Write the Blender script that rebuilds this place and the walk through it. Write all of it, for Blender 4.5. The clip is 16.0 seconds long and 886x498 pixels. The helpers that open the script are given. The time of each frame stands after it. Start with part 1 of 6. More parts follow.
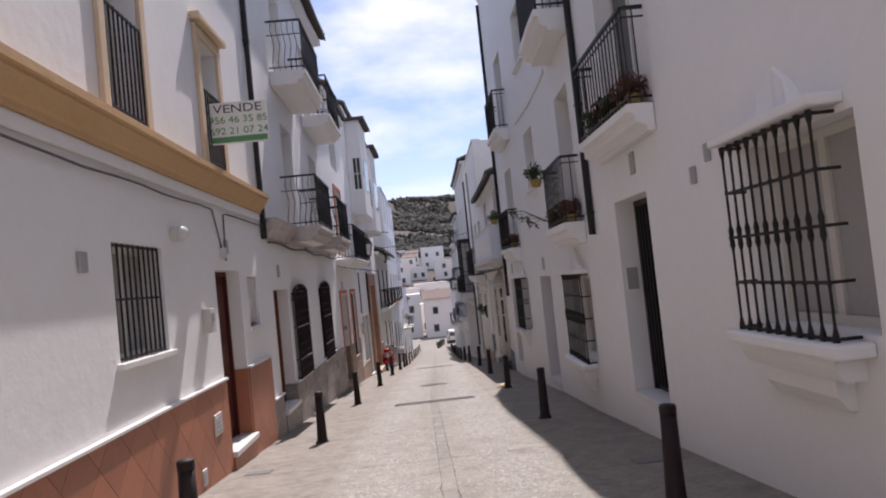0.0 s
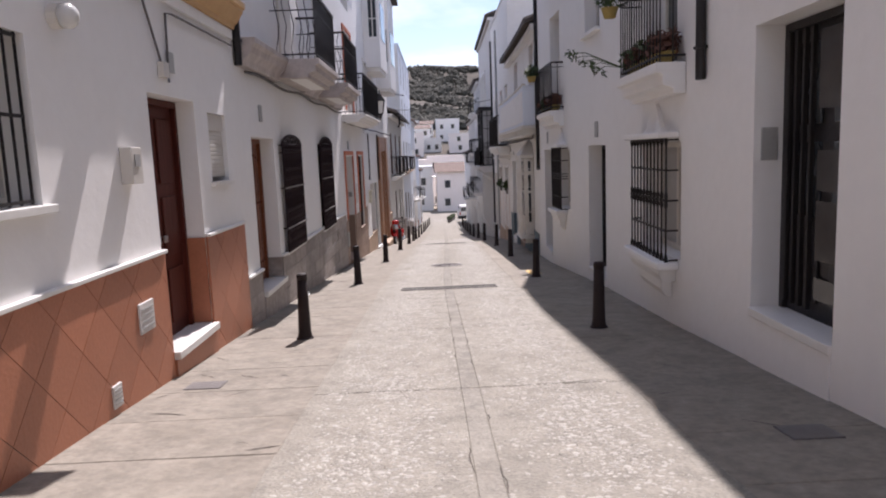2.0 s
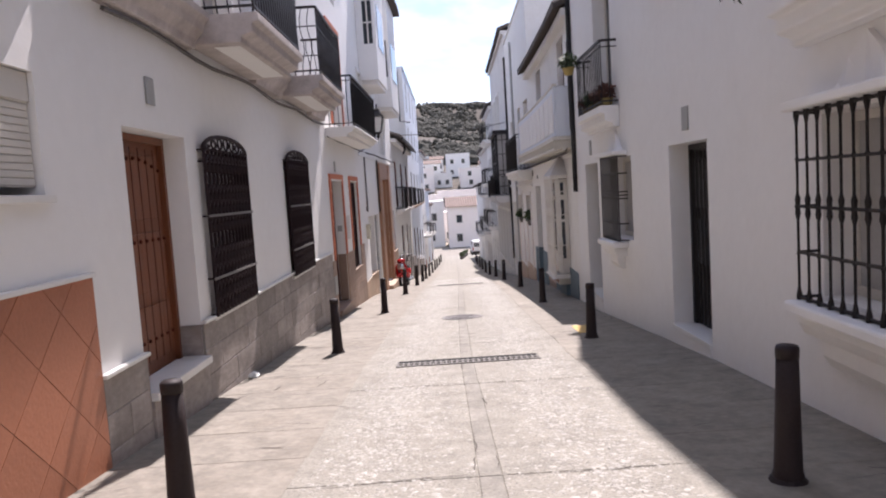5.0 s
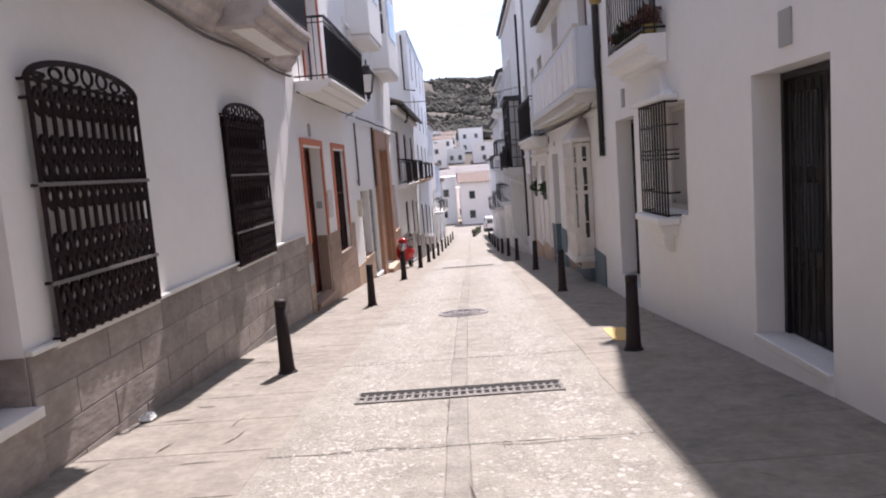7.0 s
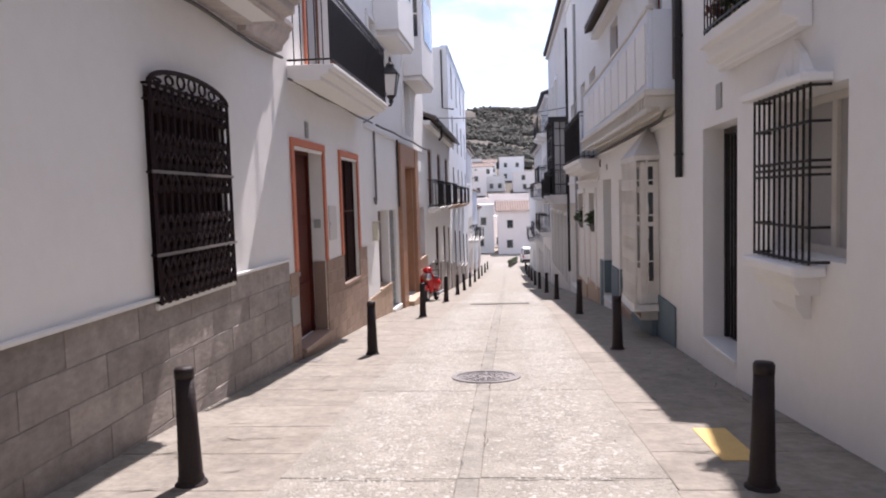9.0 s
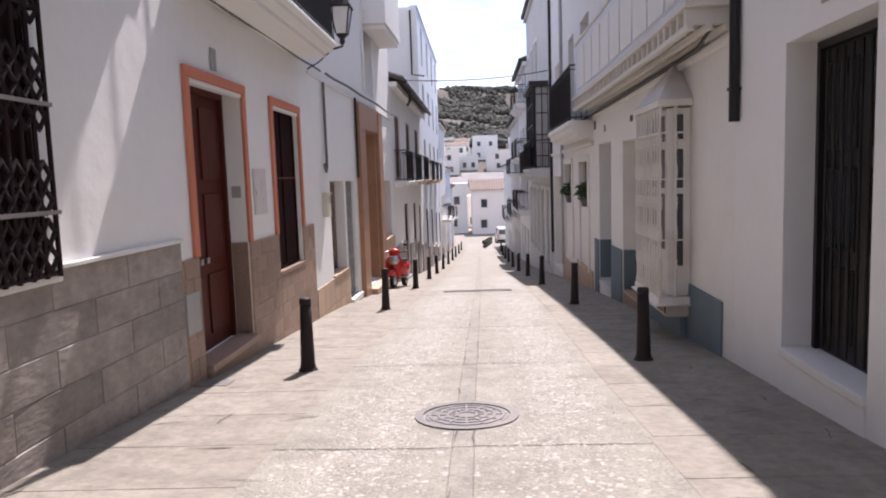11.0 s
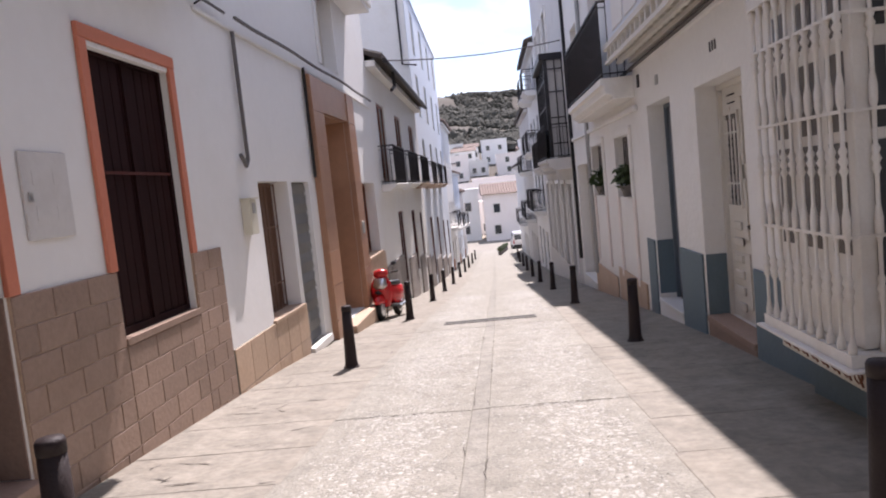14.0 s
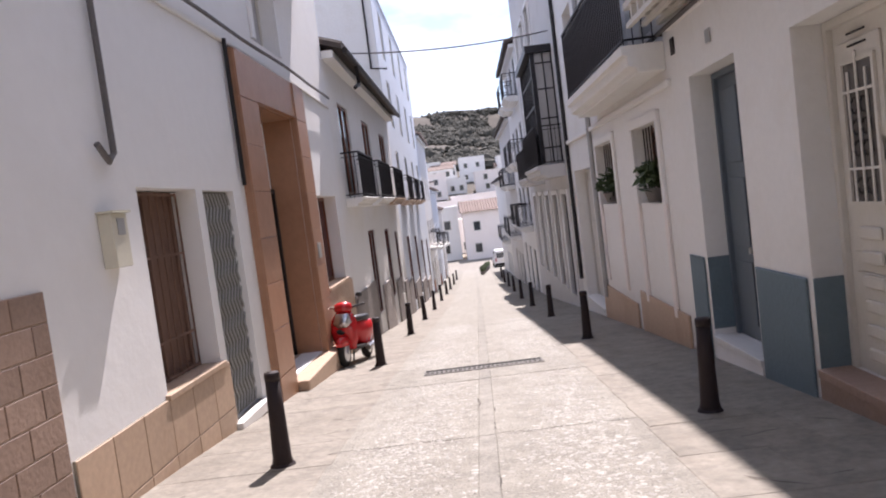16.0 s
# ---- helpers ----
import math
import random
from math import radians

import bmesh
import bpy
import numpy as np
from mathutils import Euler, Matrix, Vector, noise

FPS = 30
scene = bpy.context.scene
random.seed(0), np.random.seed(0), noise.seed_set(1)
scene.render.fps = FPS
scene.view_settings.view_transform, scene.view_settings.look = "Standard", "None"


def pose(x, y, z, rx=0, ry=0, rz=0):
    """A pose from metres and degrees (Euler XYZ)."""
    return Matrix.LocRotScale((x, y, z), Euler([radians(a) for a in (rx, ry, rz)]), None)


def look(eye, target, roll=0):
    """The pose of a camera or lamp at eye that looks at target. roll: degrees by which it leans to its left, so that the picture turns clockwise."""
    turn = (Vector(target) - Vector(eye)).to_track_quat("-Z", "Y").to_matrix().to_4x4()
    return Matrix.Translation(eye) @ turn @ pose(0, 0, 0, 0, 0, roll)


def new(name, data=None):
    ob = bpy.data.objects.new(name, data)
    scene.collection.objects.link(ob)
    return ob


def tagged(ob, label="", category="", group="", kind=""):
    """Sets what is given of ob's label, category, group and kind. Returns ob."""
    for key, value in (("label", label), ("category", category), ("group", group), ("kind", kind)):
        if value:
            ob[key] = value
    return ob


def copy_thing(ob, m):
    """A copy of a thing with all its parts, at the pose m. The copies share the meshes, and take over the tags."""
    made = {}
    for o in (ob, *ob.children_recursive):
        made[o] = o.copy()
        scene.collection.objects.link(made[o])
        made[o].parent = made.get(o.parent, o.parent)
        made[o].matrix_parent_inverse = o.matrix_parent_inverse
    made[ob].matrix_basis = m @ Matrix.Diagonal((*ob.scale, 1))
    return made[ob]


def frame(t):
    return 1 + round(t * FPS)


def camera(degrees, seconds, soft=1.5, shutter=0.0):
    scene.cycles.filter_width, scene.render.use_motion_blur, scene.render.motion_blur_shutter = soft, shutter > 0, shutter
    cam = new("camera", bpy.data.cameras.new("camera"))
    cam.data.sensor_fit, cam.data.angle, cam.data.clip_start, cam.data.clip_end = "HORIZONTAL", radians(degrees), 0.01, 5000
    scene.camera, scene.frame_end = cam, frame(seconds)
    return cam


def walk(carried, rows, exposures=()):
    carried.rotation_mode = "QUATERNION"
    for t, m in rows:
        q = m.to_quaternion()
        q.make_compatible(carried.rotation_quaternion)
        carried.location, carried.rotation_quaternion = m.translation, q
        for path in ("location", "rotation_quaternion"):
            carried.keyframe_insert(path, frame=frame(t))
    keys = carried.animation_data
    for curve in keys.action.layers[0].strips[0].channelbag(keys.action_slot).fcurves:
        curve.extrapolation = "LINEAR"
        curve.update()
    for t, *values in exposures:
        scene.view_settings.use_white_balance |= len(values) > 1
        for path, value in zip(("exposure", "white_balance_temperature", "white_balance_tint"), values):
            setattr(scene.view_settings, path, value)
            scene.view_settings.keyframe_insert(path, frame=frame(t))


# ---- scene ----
cam = camera(64.7, 16.0, soft=2.0)
METRES, EYE, TILT, LEAN, TURN = 23.1, 1.5, 0.0, 0.0, -2.8
ROWS = [
    (0.0, 0.0, 0.0, 0.0, 0.24, 2.35, 5.94),
    (0.5, -0.0017, 0.0324, -0.0024, 0.08, -2.19, 4.48),
    (1.0, -0.0033, 0.0643, -0.004, 1.02, -6.18, 1.92),
    (1.5, -0.007, 0.0955, -0.007, 0.39, -7.43, 4.83),
    (2.0, -0.0114, 0.1264, -0.0098, 1.3, -7.83, 2.26),
    (2.5, -0.015, 0.1567, -0.0124, -3.31, -6.97, 5.68),
    (3.0, -0.0171, 0.1874, -0.015, -3.42, -6.46, 4.85),
    (3.5, -0.0195, 0.2175, -0.0185, -1.95, -6.57, 5.78),
    (4.0, -0.0192, 0.2487, -0.0209, -1.38, -4.77, 3.86),
    (6.5, -0.0113, 0.3971, -0.032, 5.83, -5.99, 5.73),
    (7.0, -0.0084, 0.4275, -0.0341, 3.33, -6.65, 4.34),
    (7.5, -0.0061, 0.4573, -0.0352, 6.7, -5.71, 3.93),
    (8.0, -0.0058, 0.4877, -0.0378, 4.99, -4.24, 2.33),
    (8.5, -0.0064, 0.519, -0.0398, 6.68, -4.05, 1.79),
    (11.0, -0.0173, 0.6732, -0.054, 4.36, -5.89, 1.87),
    (11.5, -0.0154, 0.7045, -0.0558, 2.89, -4.0, 2.93),
    (12.0, -0.0158, 0.7361, -0.0579, 2.64, -3.34, 2.2),
    (12.5, -0.0141, 0.7674, -0.0608, 2.47, -4.63, 3.94),
    (13.0, -0.014, 0.7999, -0.0634, 3.43, -5.69, 5.37),
    (13.5, -0.0139, 0.8325, -0.0658, 2.26, -5.16, 3.77),
    (14.0, -0.0164, 0.8657, -0.068, 5.34, -5.09, 5.79),
    (14.5, -0.018, 0.8993, -0.0694, 1.3, -3.69, 5.45),
    (15.0, -0.0227, 0.9309, -0.0714, 5.07, -2.48, 6.38),
    (15.5, -0.0243, 0.9629, -0.0737, 0.66, -3.52, 4.58),
    (16.0, -0.0268, 0.9933, -0.0752, 3.56, -3.7, 7.26),
]
walk(cam, [(t, pose(0, 0, EYE, TILT, LEAN, TURN) @ pose(METRES * x, METRES * y, METRES * z, 90 + pitch, roll, yaw)) for t, x, y, z, yaw, pitch, roll in ROWS],
     exposures=[(0.0, 0.42, 6300, 23), (1.0, 0.57, 6300, 23), (2.5, 0.70, 6300, 23), (4.0, 0.93, 6300, 23), (7.0, 1.02, 6300, 23), (13.0, 1.0, 6300, 23), (16.0, 1.08, 6300, 23)])

# ---- light ----
SUN = Vector((0.10, 0.50, 0.77)).normalized()
world = bpy.data.worlds.new("sky")
scene.world = world
world.use_nodes = True
wn, wl = world.node_tree.nodes, world.node_tree.links
sky = wn.new("ShaderNodeTexSky")
sky.sky_type, sky.sun_disc = "NISHITA", False
sky.sun_elevation, sky.sun_rotation = math.asin(SUN.z), math.atan2(SUN.x, SUN.y)
sky.air_density, sky.dust_density = 1.0, 0.6
geo = wn.new("ShaderNodeTexCoord")
stretch = wn.new("ShaderNodeMapping")
stretch.inputs["Scale"].default_value = (1.3, 1.0, 3.6)
stretch.inputs["Location"].default_value = (0.35, 0.2, 0.1)
cloud = wn.new("ShaderNodeTexNoise")
cloud.inputs["Scale"].default_value, cloud.inputs["Detail"].default_value, cloud.inputs["Roughness"].default_value = 2.1, 7, 0.55
ramp = wn.new("ShaderNodeValToRGB")
ramp.color_ramp.elements[0].position, ramp.color_ramp.elements[1].position = 0.45, 0.66
mixs = wn.new("ShaderNodeMix")
mixs.data_type = "RGBA"
mixs.inputs["B"].default_value = (8.2, 8.6, 9.2, 1)
wl.new(geo.outputs["Generated"], stretch.inputs["Vector"])
wl.new(stretch.outputs["Vector"], cloud.inputs["Vector"])
wl.new(cloud.outputs["Fac"], ramp.inputs["Fac"])
wl.new(ramp.outputs["Color"], mixs.inputs["Factor"])
wl.new(sky.outputs["Color"], mixs.inputs["A"])
wl.new(mixs.outputs["Result"], wn["Background"].inputs["Color"])
wn["Background"].inputs["Strength"].default_value = 0.10
sun = new("sun", bpy.data.lights.new("sun", "SUN"))
sun.data.energy, sun.data.angle, sun.data.color = 4.5, radians(0.55), (1.0, 0.95, 0.88)
sun.matrix_world = look((0, 0, 40), Vector((0, 0, 40)) - SUN)

# ---- plan ----
def left_x(y):
    return float(np.interp(y, (0, 8, 16, 20, 23, 25, 29, 32, 35, 40, 44, 60, 100), (-2.62, -2.6, -2.48, -2.45, -2.32, -2.27, -2.18, -2.05, -1.92, -1.84, -1.73, -1.4, -0.6)))


def right_x(y):
    return float(np.interp(y, (0, 8, 11, 15, 20, 24.5, 28.5, 32, 36, 45, 60, 100), (2.65, 2.7, 2.75, 2.95, 2.97, 3.2, 3.33, 3.4, 3.5, 3.75, 4.1, 5.0)))


def street(y):
    return float(np.interp(y, (-60, 0, 28.6, 34.2, 40, 46, 52, 70, 98, 130), (4.65, 0, -2.22, -2.72, -3.32, -3.96, -4.55, -5.95, -7.6, -8.0)))


def at(side, y, n, z):
    """A place on a facade: metres along the street, metres out of the wall, height."""
    return Vector((left_x(y) + n, y, z)) if side == "L" else Vector((right_x(y) - n, y, z))


# ---- materials ----
def mat(name, color, rough=0.7, metal=0.0, grain=60.0, bump=0.15, vary=0.12, stain=0.1, per_piece=0.0, spec=0.4, dirt=(0.45, 0.42, 0.38), stretch_z=1.0, mottle=0.0):
    m = bpy.data.materials.new(name)
    m.use_nodes = True
    n, l = m.node_tree.nodes, m.node_tree.links
    b = n["Principled BSDF"]
    b.inputs["Roughness"].default_value, b.inputs["Metallic"].default_value = rough, metal
    b.inputs["Specular IOR Level"].default_value = spec
    tc = n.new("ShaderNodeNewGeometry")
    mp = n.new("ShaderNodeMapping")
    mp.inputs["Scale"].default_value = (1, 1, stretch_z)
    l.new(tc.outputs["Position"], mp.inputs["Vector"])
    fine = n.new("ShaderNodeTexNoise")
    fine.inputs["Scale"].default_value, fine.inputs["Detail"].default_value = grain, 4
    big = n.new("ShaderNodeTexNoise")
    big.inputs["Scale"].default_value, big.inputs["Detail"].default_value, big.inputs["Roughness"].default_value = 1.1, 6, 0.65
    l.new(mp.outputs["Vector"], fine.inputs["Vector"])
    l.new(mp.outputs["Vector"], big.inputs["Vector"])
    c1 = n.new("ShaderNodeMix")
    c1.data_type = "RGBA"
    c1.inputs["A"].default_value = (*[c * (1 - vary) for c in color], 1)
    c1.inputs["B"].default_value = (*[min(1, c * (1 + vary)) for c in color], 1)
    l.new(fine.outputs["Fac"], c1.inputs["Factor"])
    r = n.new("ShaderNodeMapRange")
    r.inputs["From Min"].default_value, r.inputs["From Max"].default_value = 0.5, 0.75
    r.inputs["To Max"].default_value = stain
    l.new(big.outputs["Fac"], r.inputs["Value"])
    c2 = n.new("ShaderNodeMix")
    c2.data_type = "RGBA"
    c2.inputs["B"].default_value = (*[c * d for c, d in zip(color, dirt)], 1)
    l.new(r.outputs["Result"], c2.inputs["Factor"])
    l.new(c1.outputs["Result"], c2.inputs["A"])
    last = c2.outputs["Result"]
    if mottle:
        mid = n.new("ShaderNodeTexNoise")
        mid.inputs["Scale"].default_value, mid.inputs["Detail"].default_value, mid.inputs["Roughness"].default_value = 4.2, 5, 0.7
        l.new(tc.outputs["Position"], mid.inputs["Vector"])
        mr = n.new("ShaderNodeMapRange")
        mr.inputs["From Min"].default_value, mr.inputs["From Max"].default_value = 0.32, 0.68
        mr.inputs["To Min"].default_value, mr.inputs["To Max"].default_value = 1 - mottle, 1 + mottle
        l.new(mid.outputs["Fac"], mr.inputs["Value"])
        mh = n.new("ShaderNodeHueSaturation")
        l.new(mr.outputs["Result"], mh.inputs["Value"])
        l.new(last, mh.inputs["Color"])
        last = mh.outputs["Color"]
    if per_piece:
        info = n.new("ShaderNodeObjectInfo")
        pr = n.new("ShaderNodeMapRange")
        pr.inputs["To Min"].default_value, pr.inputs["To Max"].default_value = 1 - per_piece, 1 + per_piece
        l.new(info.outputs["Random"], pr.inputs["Value"])
        hs = n.new("ShaderNodeHueSaturation")
        l.new(pr.outputs["Result"], hs.inputs["Value"])
        l.new(last, hs.inputs["Color"])
        last = hs.outputs["Color"]
    l.new(last, b.inputs["Base Color"])
    if bump:
        add = n.new("ShaderNodeMath")
        add.operation = "MULTIPLY_ADD"
        add.inputs[1].default_value = 1.6
        l.new(big.outputs["Fac"], add.inputs[0])
        l.new(fine.outputs["Fac"], add.inputs[2])
        bm = n.new("ShaderNodeBump")
        bm.inputs["Strength"].default_value, bm.inputs["Distance"].default_value = bump, 0.02
        l.new(add.outputs[0], bm.inputs["Height"])
        l.new(bm.outputs["Normal"], b.inputs["Normal"])
    return m


def glass_mat(name, color, rough=0.05):
    m = mat(name, color, rough, 0, 5, 0.02, 0.3, 0.1, spec=0.6)
    return m


WHITE = mat("white_limewash", (0.80, 0.79, 0.775), 0.85, 0, 7, 0.2, 0.03, 0.2, dirt=(0.84, 0.82, 0.78))
WHITE_B = mat("old_white_limewash", (0.79, 0.775, 0.745), 0.85, 0, 14, 0.5, 0.04, 0.3, dirt=(0.80, 0.76, 0.68))
BLUISH = mat("bluish_limewash", (0.72, 0.76, 0.82), 0.85, 0, 20, 0.25, 0.03, 0.2, dirt=(0.8, 0.8, 0.8))
SUNWASH = mat("warm_white_wash", (0.80, 0.74, 0.70), 0.85, 0, 14, 0.2, 0.04, 0.3, dirt=(0.85, 0.8, 0.75))
GREYWASH = mat("grey_plaster", (0.62, 0.60, 0.58), 0.85, 0, 20, 0.3, 0.05, 0.4, dirt=(0.6, 0.57, 0.53))
OCHRE = mat("ochre_paint", (0.56, 0.36, 0.18), 0.75, 0, 20, 0.25, 0.08, 0.35, dirt=(0.65, 0.6, 0.55))
OCHRE_PALE = mat("pale_ochre_paint", (0.66, 0.52, 0.36), 0.8, 0, 20, 0.2, 0.06, 0.4, dirt=(0.8, 0.75, 0.7))
TERRA = mat("terracotta_tile", (0.40, 0.155, 0.085), 0.45, 0, 35, 0.12, 0.14, 0.45, 0.10, dirt=(0.6, 0.55, 0.5))
STONE = mat("grey_stone_tile", (0.285, 0.25, 0.23), 0.6, 0, 9, 0.3, 0.3, 0.6, 0.2, dirt=(0.62, 0.58, 0.55), mottle=0.2, stretch_z=2.5)
BROWN = mat("brown_stone_tile", (0.30, 0.208, 0.16), 0.55, 0, 26, 0.2, 0.25, 0.5, 0.14, dirt=(0.65, 0.6, 0.55))
MARBLE = mat("orange_marble", (0.37, 0.20, 0.12), 0.35, 0, 9, 0.08, 0.16, 0.5, 0.10, dirt=(0.75, 0.62, 0.52))
SANDY = mat("sandy_stone", (0.48, 0.345, 0.245), 0.55, 0, 18, 0.05, 0.2, 0.6, 0.10, dirt=(0.7, 0.62, 0.55))
CAP = mat("white_marble_sill", (0.74, 0.73, 0.70), 0.4, 0, 12, 0.05, 0.06, 0.3, dirt=(0.7, 0.68, 0.66))
ORANGE = mat("salmon_orange_paint", (0.58, 0.20, 0.12), 0.7, 0, 30, 0.15, 0.08, 0.3, dirt=(0.75, 0.7, 0.7))
IRON = mat("black_wrought_iron", (0.025, 0.022, 0.022), 0.5, 0.3, 60, 0.15, 0.3, 0.3)
GRILLE_IRON = mat("dark_brown_painted_iron", (0.022, 0.012, 0.014), 0.7, 0.0, 60, 0.15, 0.3, 0.3, spec=0.2)
LACE = mat("pale_lace_curtain", (0.66, 0.64, 0.62), 0.9, 0, 40, 0.2, 0.1, 0.2)
# lighter grey iron, a highlight put into the colour
RAIL_HIGHLIGHT = mat("grey_rail_highlight", (0.17, 0.155, 0.15), 0.5, 0.2, 60, 0.15, 0.3, 0.4)
WEATHERED = mat("weathered_grey_plaster", (0.50, 0.45, 0.43), 0.85, 0, 10, 0.4, 0.15, 0.6, dirt=(0.55, 0.5, 0.47), mottle=0.15)
# grey put into the glass colour for dim reflections
DIM_PANE = mat("grey_glass_reflection_tone", (0.15, 0.14, 0.13), 0.25, 0, 5, 0.05, 0.2, 0.3)
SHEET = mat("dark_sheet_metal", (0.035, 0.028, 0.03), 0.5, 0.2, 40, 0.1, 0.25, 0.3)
POST = mat("dark_brown_cast_iron", (0.024, 0.016, 0.016), 0.6, 0.0, 60, 0.2, 0.3, 0.4, dirt=(1.6, 1.4, 1.3), spec=0.25)
WHITE_IRON = mat("white_painted_iron", (0.72, 0.69, 0.64), 0.5, 0, 40, 0.2, 0.06, 0.5, dirt=(0.65, 0.55, 0.45))
RED_WOOD = mat("dark_red_varnished_wood", (0.085, 0.019, 0.013), 0.5, 0, 30, 0.15, 0.35, 0.35, stretch_z=0.08, spec=0.2)
BROWN_WOOD = mat("brown_varnished_wood", (0.19, 0.064, 0.028), 0.42, 0, 34, 0.15, 0.25, 0.3, stretch_z=0.08)
DARK_DOOR = mat("black_painted_door", (0.022, 0.02, 0.022), 0.4, 0.1, 30, 0.1, 0.3, 0.3)
SHUTTER = mat("beige_plastic_slats", (0.60, 0.57, 0.52), 0.5, 0, 30, 0.05, 0.04, 0.15)
PALE_DOOR = mat("cream_painted_wood", (0.66, 0.63, 0.57), 0.55, 0, 30, 0.15, 0.06, 0.4, dirt=(0.75, 0.7, 0.62))
BLUE_DOOR = mat("grey_blue_door_paint", (0.13, 0.16, 0.19), 0.5, 0, 30, 0.15, 0.1, 0.3)
TEAL = mat("blue_grey_plinth_paint", (0.135, 0.185, 0.215), 0.75, 0, 22, 0.35, 0.1, 0.45, dirt=(1.35, 1.3, 1.25))
# near black, stands in for the shade of rooms behind openings
DARK = mat("near_black_room_shade", (0.03, 0.028, 0.028), 0.8, 0, 10, 0.05, 0.3, 0.2)
GLASS = glass_mat("dark_window_glass", (0.035, 0.04, 0.045))
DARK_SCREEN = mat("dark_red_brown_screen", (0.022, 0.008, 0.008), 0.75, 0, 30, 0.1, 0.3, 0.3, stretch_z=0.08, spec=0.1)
OLD_BROWN = mat("faded_brown_paint", (0.19, 0.115, 0.085), 0.7, 0, 30, 0.2, 0.25, 0.5, stretch_z=0.1, spec=0.2)
# slightly paler than window glass, paints the faint reflections in door panes
DOOR_GLASS = mat("door_glass_reflection_tone", (0.055, 0.05, 0.048), 0.15, 0, 5, 0.02, 0.3, 0.2)
CURTAIN = mat("pale_blind", (0.42, 0.41, 0.40), 0.7, 0, 30, 0.1, 0.08, 0.3)
GREY_BOX = mat("grey_metal_cover", (0.38, 0.38, 0.37), 0.55, 0.2, 40, 0.1, 0.08, 0.4)
CREAM_BOX = mat("cream_plastic", (0.62, 0.59, 0.48), 0.5, 0, 40, 0.05, 0.05, 0.2)
PIPE_BLACK = mat("black_downpipe", (0.022, 0.020, 0.021), 0.5, 0.2, 40, 0.1, 0.25, 0.3)
CABLE = mat("grey_cable", (0.12, 0.11, 0.105), 0.7, 0, 40, 0.1, 0.2, 0.3)
TILE = mat("weathered_roof_tile", (0.2, 0.145, 0.12), 0.85, 0, 14, 0.3, 0.3, 0.7, dirt=(0.5, 0.48, 0.45))
ROOF_DARK = mat("dark_mossy_roof_tile", (0.075, 0.062, 0.055), 0.9, 0, 14, 0.3, 0.35, 0.6, dirt=(1.8, 1.6, 1.4))
SLAB = mat("beige_stamped_paving", (0.225, 0.202, 0.166), 0.8, 0, 16, 0.5, 0.28, 0.6, 0.05, dirt=(0.68, 0.64, 0.6), mottle=0.2)
ROAD = mat("pale_pebble_concrete", (0.245, 0.228, 0.192), 0.8, 0, 48, 0.7, 0.5, 0.5, 0.03, dirt=(0.72, 0.7, 0.68), mottle=0.2)
GUTTER = mat("worn_concrete_strip", (0.224, 0.209, 0.178), 0.8, 0, 40, 0.6, 0.4, 0.7, 0.06, dirt=(0.72, 0.7, 0.68), mottle=0.25)
CRACK = mat("dirt_filled_crack", (0.085, 0.074, 0.062), 0.9, 0, 30, 0.2, 0.4, 0.4)
JOINT = mat("mortar_joint", (0.225, 0.21, 0.178), 0.9, 0, 50, 0.3, 0.2, 0.5)
PEBBLE = mat("pale_pebble", (0.345, 0.328, 0.288), 0.6, 0, 14, 0.1, 0.4, 0.3)
CASTIRON = mat("grey_cast_iron", (0.15, 0.14, 0.135), 0.55, 0.4, 70, 0.3, 0.25, 0.5, dirt=(1.7, 1.6, 1.5))
DUSTY_IRON = mat("dusty_grate_iron", (0.17, 0.16, 0.145), 0.7, 0.1, 60, 0.3, 0.2, 0.5)
HOLE = mat("drain_shade_black", (0.012, 0.011, 0.01), 0.9, 0, 30, 0, 0.2, 0.1)
RED = mat("red_scooter_paint", (0.52, 0.018, 0.02), 0.25, 0, 30, 0, 0.04, 0.05, spec=0.6)
RUBBER = mat("black_rubber", (0.018, 0.018, 0.018), 0.8, 0, 60, 0.2, 0.3, 0.2)
CHROME = mat("brushed_metal", (0.55, 0.55, 0.55), 0.3, 1.0, 60, 0.05, 0.1, 0.2)
BLACK_PLASTIC = mat("black_plastic", (0.02, 0.02, 0.022), 0.45, 0, 60, 0.1, 0.2, 0.2)
TAIL_RED = mat("red_tail_light", (0.35, 0.02, 0.02), 0.3, 0, 30, 0, 0.05, 0.1)
LAMP_GLASS = mat("frosted_lamp_glass", (0.62, 0.62, 0.60), 0.2, 0, 20, 0, 0.05, 0.2)
LEAF = mat("green_leaf", (0.055, 0.085, 0.03), 0.6, 0, 20, 0.1, 0.4, 0.5, dirt=(1.4, 1.1, 0.8))
DRYLEAF = mat("brown_red_foliage", (0.13, 0.055, 0.035), 0.7, 0, 20, 0.1, 0.4, 0.5)
CLAY = mat("ochre_clay_pot", (0.40, 0.30, 0.10), 0.7, 0, 30, 0.1, 0.2, 0.4)
YELLOW = mat("yellow_road_paint", (0.62, 0.42, 0.15), 0.8, 0, 40, 0.2, 0.15, 0.5, dirt=(0.7, 0.7, 0.7))
HILL = mat("dry_hillside", (0.08, 0.068, 0.053), 0.95, 0, 0.12, 0.2, 0.25, 0.6, dirt=(0.55, 0.6, 0.5))
HILL.node_tree.nodes["Noise Texture.001"].inputs["Scale"].default_value = 0.02
WOODS = mat("hillside_pine_foliage", (0.072, 0.068, 0.052), 0.9, 0, 0.1, 0.2, 0.35, 0.5, dirt=(0.6, 0.65, 0.6))
